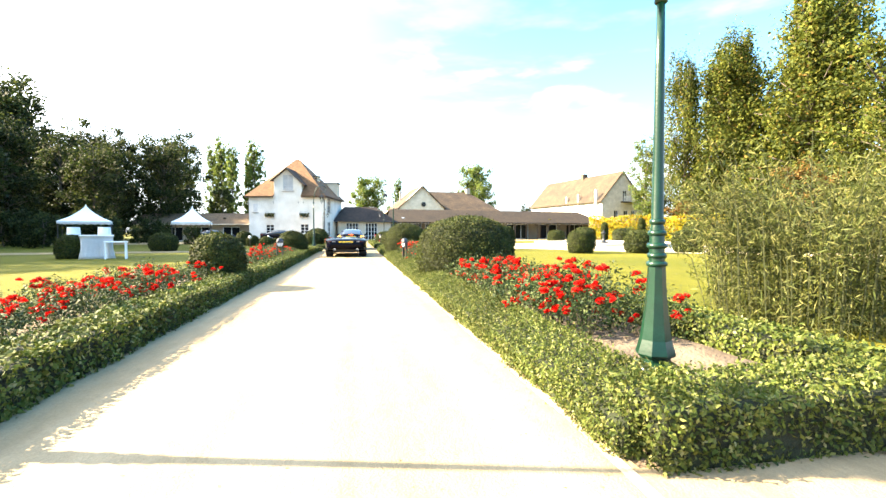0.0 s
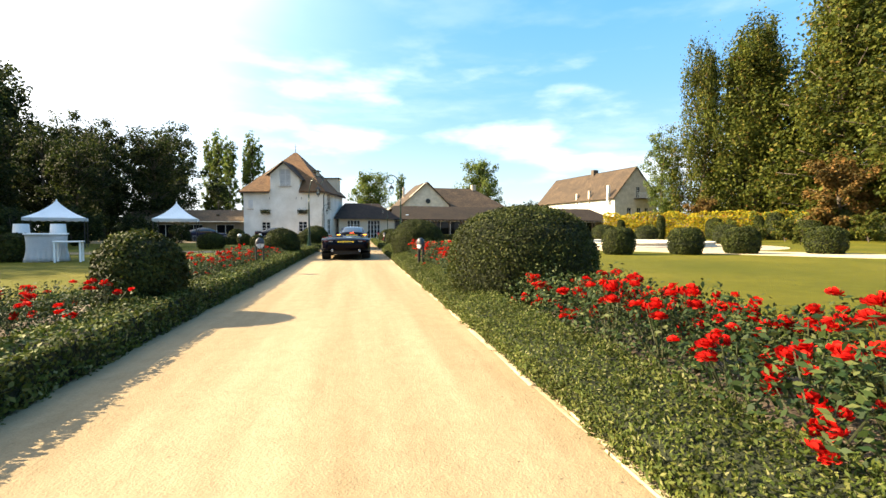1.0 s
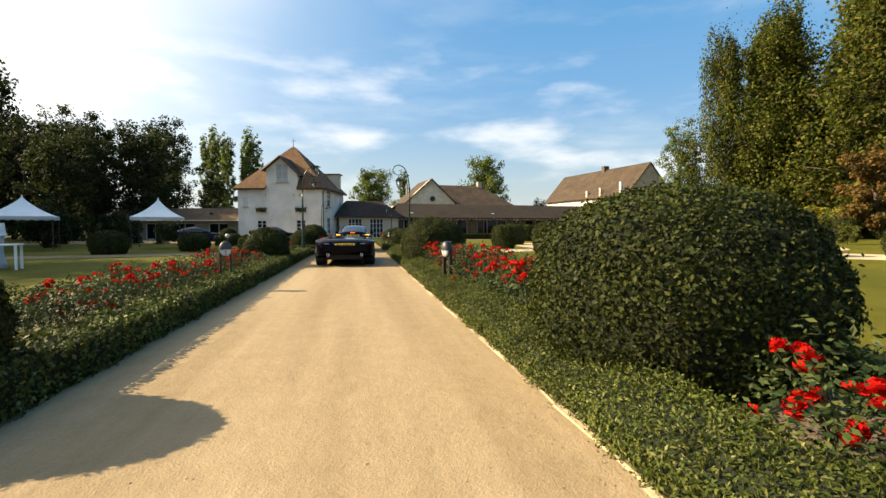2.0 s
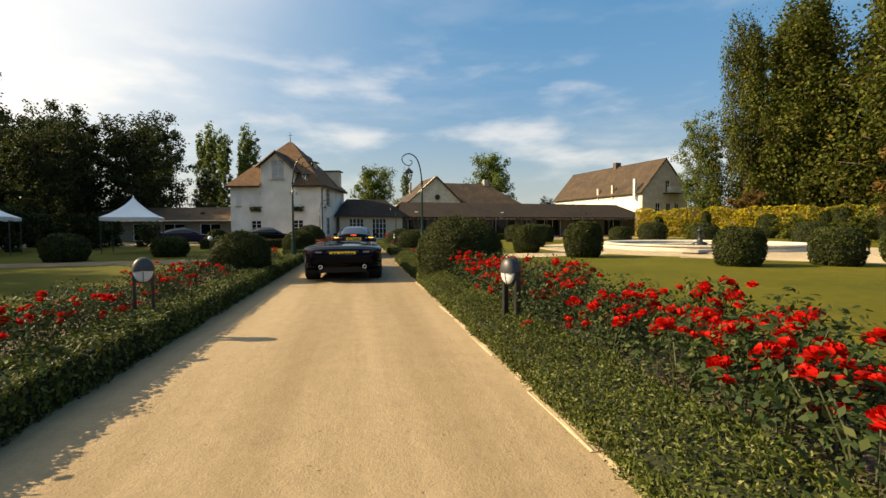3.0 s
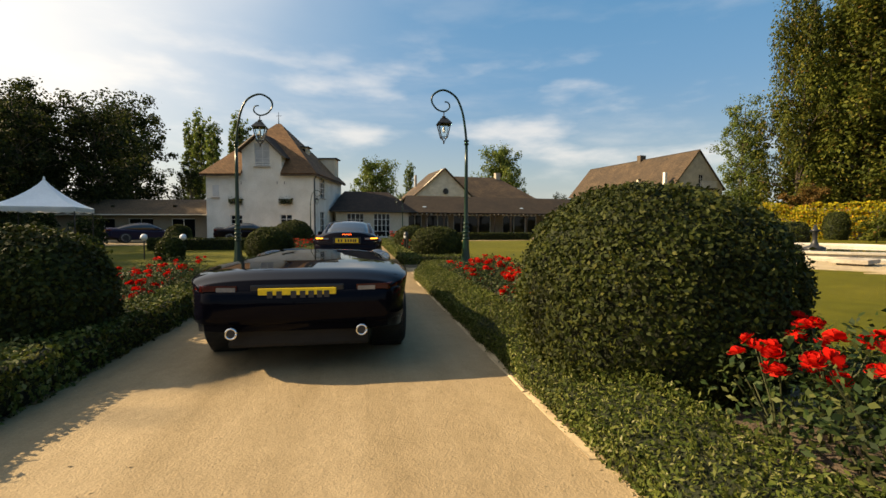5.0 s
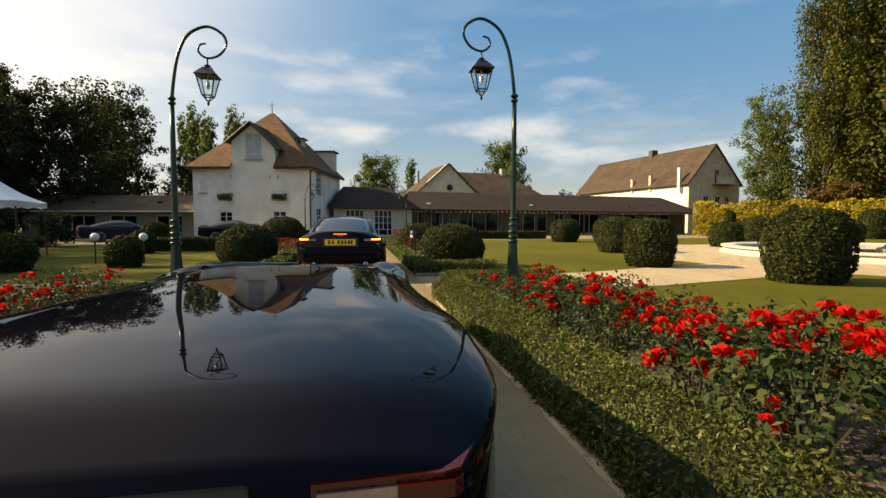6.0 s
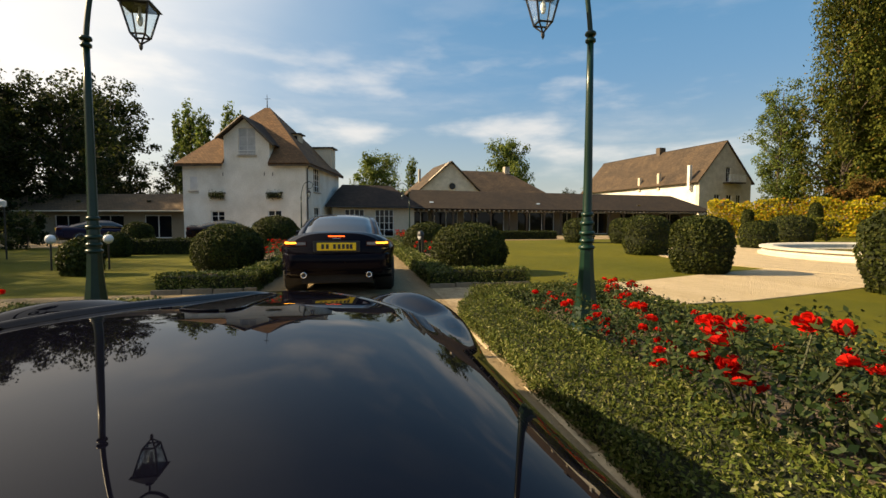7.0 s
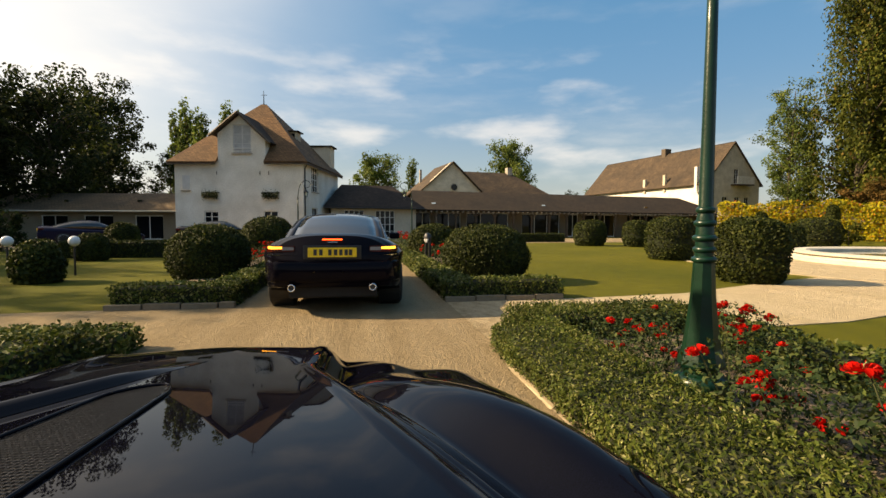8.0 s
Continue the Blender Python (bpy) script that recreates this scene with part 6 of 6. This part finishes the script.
def car_cabin(ob, paint):
    """Roof, pillars and glass over the waist of a closed coupe."""
    prof = [(-1.85, 1.0, 0.675), (-1.45, 1.15, 0.655), (-1.0, 1.28, 0.62), (-0.6, 1.345, 0.58), (-0.2, 1.355, 0.565), (0.1, 1.32, 0.575), (0.5, 1.14, 0.62), (0.95, 0.88, 0.70)]
    bm_roof, bm_rear, bm_front, bm_side = bmesh.new(), bmesh.new(), bmesh.new(), [bmesh.new(), bmesh.new()]
    n = 12

    def ring(y, z, w):
        return [(-w + 2 * w * k / n, y, z - 0.055 * abs(-1 + 2 * k / n) ** 2.2) for k in range(n + 1)]
    fine = []
    for t in np.linspace(-1.85, 0.95, 28):
        fine.append((t, np.interp(t, [p[0] for p in prof], [p[1] for p in prof]), np.interp(t, [p[0] for p in prof], [p[2] for p in prof])))
    for (y0, z0, w0), (y1, z1, w1) in zip(fine, fine[1:]):
        a, b = ring(y0, z0, w0), ring(y1, z1, w1)
        bm = bm_rear if y1 < -0.62 else bm_front if y0 > 0.12 else bm_roof
        for k in range(n):
            target = bm
            if bm is not bm_roof and (k == 0 or k == n - 1):
                target = bm_roof
            target.faces.new([target.verts.new(v) for v in (a[k], a[k + 1], b[k + 1], b[k])])
        for s, bs in ((0, bm_side[0]), (n, bm_side[1])):
            sg = -1 if s == 0 else 1
            low0, low1 = (sg * 0.765, y0, 0.88), (sg * 0.765, y1, 0.88)
            if z0 > 0.9 and z1 > 0.88:
                bs.faces.new([bs.verts.new(v) for v in (a[s], b[s], low1, low0)])
    for name, bm, mat, lab in (("roof", bm_roof, paint, ""), ("rear_window", bm_rear, M_CARGLASS, "sloping tinted rear window"), ("windscreen", bm_front, M_CARGLASS, ""), ("side_window", bm_side[0], M_CARGLASS, ""), ("side_window", bm_side[1], M_CARGLASS, "")):
        bmesh.ops.remove_doubles(bm, verts=bm.verts[:], dist=0.0005)
        bmesh.ops.solidify(bm, geom=bm.faces[:], thickness=0.012)
        part(name, bm, mat, ob, lab, True)


def tail_y(x):
    """How far back the tail reaches at a distance from the middle."""
    ys = np.linspace(-2.36, -1.6, 60)
    w = np.array([smooth_spline(HALF_W, y) for y in ys])
    return float(ys[int(np.argmax(w * 0.985 >= x))])


def tail(ob, paint, dz=0.0, lit=True):
    """Lamps, plate, diffuser and exhausts; dz lifts or lowers the lamps and the plate with the deck."""
    for sx in (-1, 1):
        tl = new("tail_light")
        tl.parent = ob
        for name, a, b, za, zb, mat, out, lab in (("lens", 0.46, 0.83, 0.815, 0.90, M_LAMP_R, 0.010, "dark red tail lamp glass"), ("reflector", 0.47, 0.61, 0.835, 0.885, M_STEEL, 0.016, "silvery inner reflector"),
                                                  ("lit_strip", 0.61, 0.80, 0.852, 0.887, M_LAMP_Y if lit else M_LAMP_R, 0.020, "glowing amber strip" if lit else ""), ("chrome_line", 0.44, 0.84, 0.775, 0.784, M_CHROME, 0.014, "thin bright line under the lamp")):
            bm = bmesh.new()
            cols = []
            for x in np.linspace(a, b, 12):
                w = x / 0.86
                y = tail_y(x) - out
                drop = 0.012 * (1 - w)
                cols.append([bm.verts.new((sx * x, yy, z)) for yy, z in ((y, za + dz + drop), (y, zb + dz - drop), (y + 0.06, zb + dz - drop), (y + 0.06, za + dz + drop))])
            for p, q in zip(cols, cols[1:]):
                for k in range(4):
                    bm.faces.new((p[k], p[(k + 1) % 4], q[(k + 1) % 4], q[k]))
            bm.faces.new(cols[0])
            bm.faces.new(cols[-1][::-1])
            part(name, bm, mat, tl, lab)
    if lit:
        part("brake_light", boxed(-0.125, 0.125, -2.374, -2.33, 0.966, 0.982, 0.003), M_LAMP_B, ob, "lit high brake lamp")
    bm = bmesh.new()
    cols = []
    for x in np.linspace(-0.86, 0.86, 31):
        y = tail_y(abs(x))
        lift = 0.02 * abs(x) ** 2
        cols.append([bm.verts.new((x, y - out, z + lift)) for out, z in ((-0.03, 0.70), (0.012, 0.694), (0.032, 0.66), (0.040, 0.58), (0.036, 0.50), (0.022, 0.435), (-0.03, 0.41))])
    for p, q in zip(cols, cols[1:]):
        for k in range(len(p) - 1):
            bm.faces.new((p[k], p[k + 1], q[k + 1], q[k]))
        bm.faces.new((p[-1], p[0], q[0], q[-1]))
    bm.faces.new(cols[0])
    bm.faces.new(cols[-1][::-1])
    part("rear_bumper", bm, paint, ob, "rounded glossy rear bumper", True)
    part("plate_recess", boxed(-0.36, 0.36, -2.372, -2.30, 0.725 + dz, 0.90 + dz, 0.012), M_BLACK, ob)
    pl = part("number_plate", boxed(-0.30, 0.30, -2.390, -2.370, 0.752 + dz, 0.872 + dz, 0.006), M_PLATE, ob, "yellow rear plate with plain dark bars")
    for k, x in enumerate((-0.21, -0.14, -0.03, 0.04, 0.105, 0.17, 0.225)):
        part("bar", boxed(x - 0.021, x + 0.021, -2.394, -2.389, 0.775 + dz, 0.85 + dz), M_BAR, pl)
    part("diffuser", boxed(-0.56, 0.56, -2.28, -1.75, 0.22, 0.40, 0.03), M_UNDER, ob)
    for x in (-0.50, 0.50):
        part("exhaust_pipe", tube(bmesh.new(), [(x + 0.04 * math.cos(a), -2.405, 0.37 + 0.04 * math.sin(a)) for a in np.linspace(0, 2 * math.pi, 25)], 0.009, 8), M_CHROME, ob, "chrome exhaust ring", True)
        part("exhaust_bore", lathe(bmesh.new(), [(0.04, 0.0), (0.042, 0.06)], 16), M_BAR, ob).matrix_basis = pose(x, -2.345, 0.37, 90)


def coupe(m, paint, label, lit=True):
    ob = thing("car", m, label, "car")
    part("body", car_body(paint, DECK_SHUT, False), None, ob)
    car_cabin(ob, paint)
    for x in (-0.80, 0.80):
        for y in (-1.35, 1.40):
            wheel(ob, x, y)
    tail(ob, paint, 0.0, lit)
    for sx in (-1, 1):
        part("wing_mirror", boxed(min(sx * 0.84, sx * 1.03), max(sx * 0.84, sx * 1.03), 0.42, 0.55, 0.90, 1.02, 0.035), paint, ob)
    for x in (-0.24, 0.12):
        part("sensor", boxed(x, x + 0.018, -2.412, -2.385, 0.56, 0.575), M_CHROME, ob)
    part("badge", boxed(-0.06, 0.06, -2.372, -2.34, 0.935, 0.947), M_CHROME, ob)
    return ob


coupe(pose(-0.24, 32.36, 0.012, 0, 0, -1.0), M_CAR, "black plum sports coupe with lit rear lamps on the drive")
coupe(pose(-14.6, 53.0, 0.014, 0, 0, -58), M_CAR3, "dark blue coupe parked before the low wing", False)
coupe(pose(-7.6, 52.6, 0.014, 0, 0, -80), M_CAR, "dark parked coupe beside the white house", False)

# the camera's own car at its last stop: bonnet known, low roofless rear made up
OWN_CAR = thing("car", pose(-0.42, 23.72, 0.012), "camera's own midnight sports car, vented bonnet with invented low body behind", "car")
part("body", car_body(M_CAR2, DECK_LOW, True), None, OWN_CAR, "mirror-glossy midnight bodywork")
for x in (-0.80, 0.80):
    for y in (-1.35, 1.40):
        wheel(OWN_CAR, x, y)
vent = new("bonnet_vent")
vent.parent = OWN_CAR
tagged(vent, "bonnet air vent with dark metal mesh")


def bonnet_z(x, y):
    w, s, t = smooth_spline(HALF_W, y), smooth_spline(SHOULDER, y), smooth_spline(DECK_LOW, y)
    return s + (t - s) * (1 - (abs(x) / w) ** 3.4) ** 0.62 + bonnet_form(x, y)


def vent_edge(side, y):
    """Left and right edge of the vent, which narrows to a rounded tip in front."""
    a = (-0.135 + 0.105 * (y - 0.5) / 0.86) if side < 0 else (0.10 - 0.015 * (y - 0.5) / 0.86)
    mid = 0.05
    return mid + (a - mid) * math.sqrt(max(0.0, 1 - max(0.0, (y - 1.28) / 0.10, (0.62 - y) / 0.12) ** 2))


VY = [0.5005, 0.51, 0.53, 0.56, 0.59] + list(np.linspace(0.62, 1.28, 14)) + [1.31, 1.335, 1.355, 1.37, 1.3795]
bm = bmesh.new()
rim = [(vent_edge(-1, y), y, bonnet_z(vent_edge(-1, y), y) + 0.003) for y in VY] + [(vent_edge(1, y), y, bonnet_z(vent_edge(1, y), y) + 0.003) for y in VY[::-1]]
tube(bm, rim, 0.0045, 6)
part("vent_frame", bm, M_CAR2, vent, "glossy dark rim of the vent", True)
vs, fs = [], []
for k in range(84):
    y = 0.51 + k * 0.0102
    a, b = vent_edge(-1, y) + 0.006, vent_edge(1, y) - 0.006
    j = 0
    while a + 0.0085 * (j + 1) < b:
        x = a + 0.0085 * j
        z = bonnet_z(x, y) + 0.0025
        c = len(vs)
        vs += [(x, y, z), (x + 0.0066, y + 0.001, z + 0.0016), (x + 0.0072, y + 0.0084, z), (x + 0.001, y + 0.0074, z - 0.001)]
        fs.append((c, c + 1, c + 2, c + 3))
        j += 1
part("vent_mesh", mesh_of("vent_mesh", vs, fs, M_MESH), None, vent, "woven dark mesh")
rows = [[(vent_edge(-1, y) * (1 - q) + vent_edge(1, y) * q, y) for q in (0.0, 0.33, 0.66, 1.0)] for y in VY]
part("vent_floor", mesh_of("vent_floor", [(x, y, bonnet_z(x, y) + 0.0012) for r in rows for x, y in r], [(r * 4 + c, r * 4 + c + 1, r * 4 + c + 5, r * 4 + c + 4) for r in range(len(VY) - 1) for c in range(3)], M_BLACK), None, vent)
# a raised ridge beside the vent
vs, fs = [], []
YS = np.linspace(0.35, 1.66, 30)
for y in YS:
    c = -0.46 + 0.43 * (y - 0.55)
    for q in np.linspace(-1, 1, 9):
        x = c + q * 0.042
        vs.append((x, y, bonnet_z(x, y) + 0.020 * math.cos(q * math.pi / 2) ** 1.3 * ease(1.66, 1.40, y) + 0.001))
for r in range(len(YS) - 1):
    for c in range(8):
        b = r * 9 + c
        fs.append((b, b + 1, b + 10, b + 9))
part("bonnet_crease", mesh_of("bonnet_crease", vs, fs, M_CAR2, True), None, OWN_CAR, "raised glossy ridge along the bonnet")
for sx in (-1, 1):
    part("head_light", lathe(bmesh.new(), [(0.11, 0.0), (0.10, 0.03), (0.05, 0.05)], 16), M_CHROME, OWN_CAR).matrix_basis = pose(sx * 0.62, 2.14, 0.47, -80)
# rear is unseen: lamps, plate and exhausts added to match the coupe
tail(OWN_CAR, M_CAR2, -0.155, False)
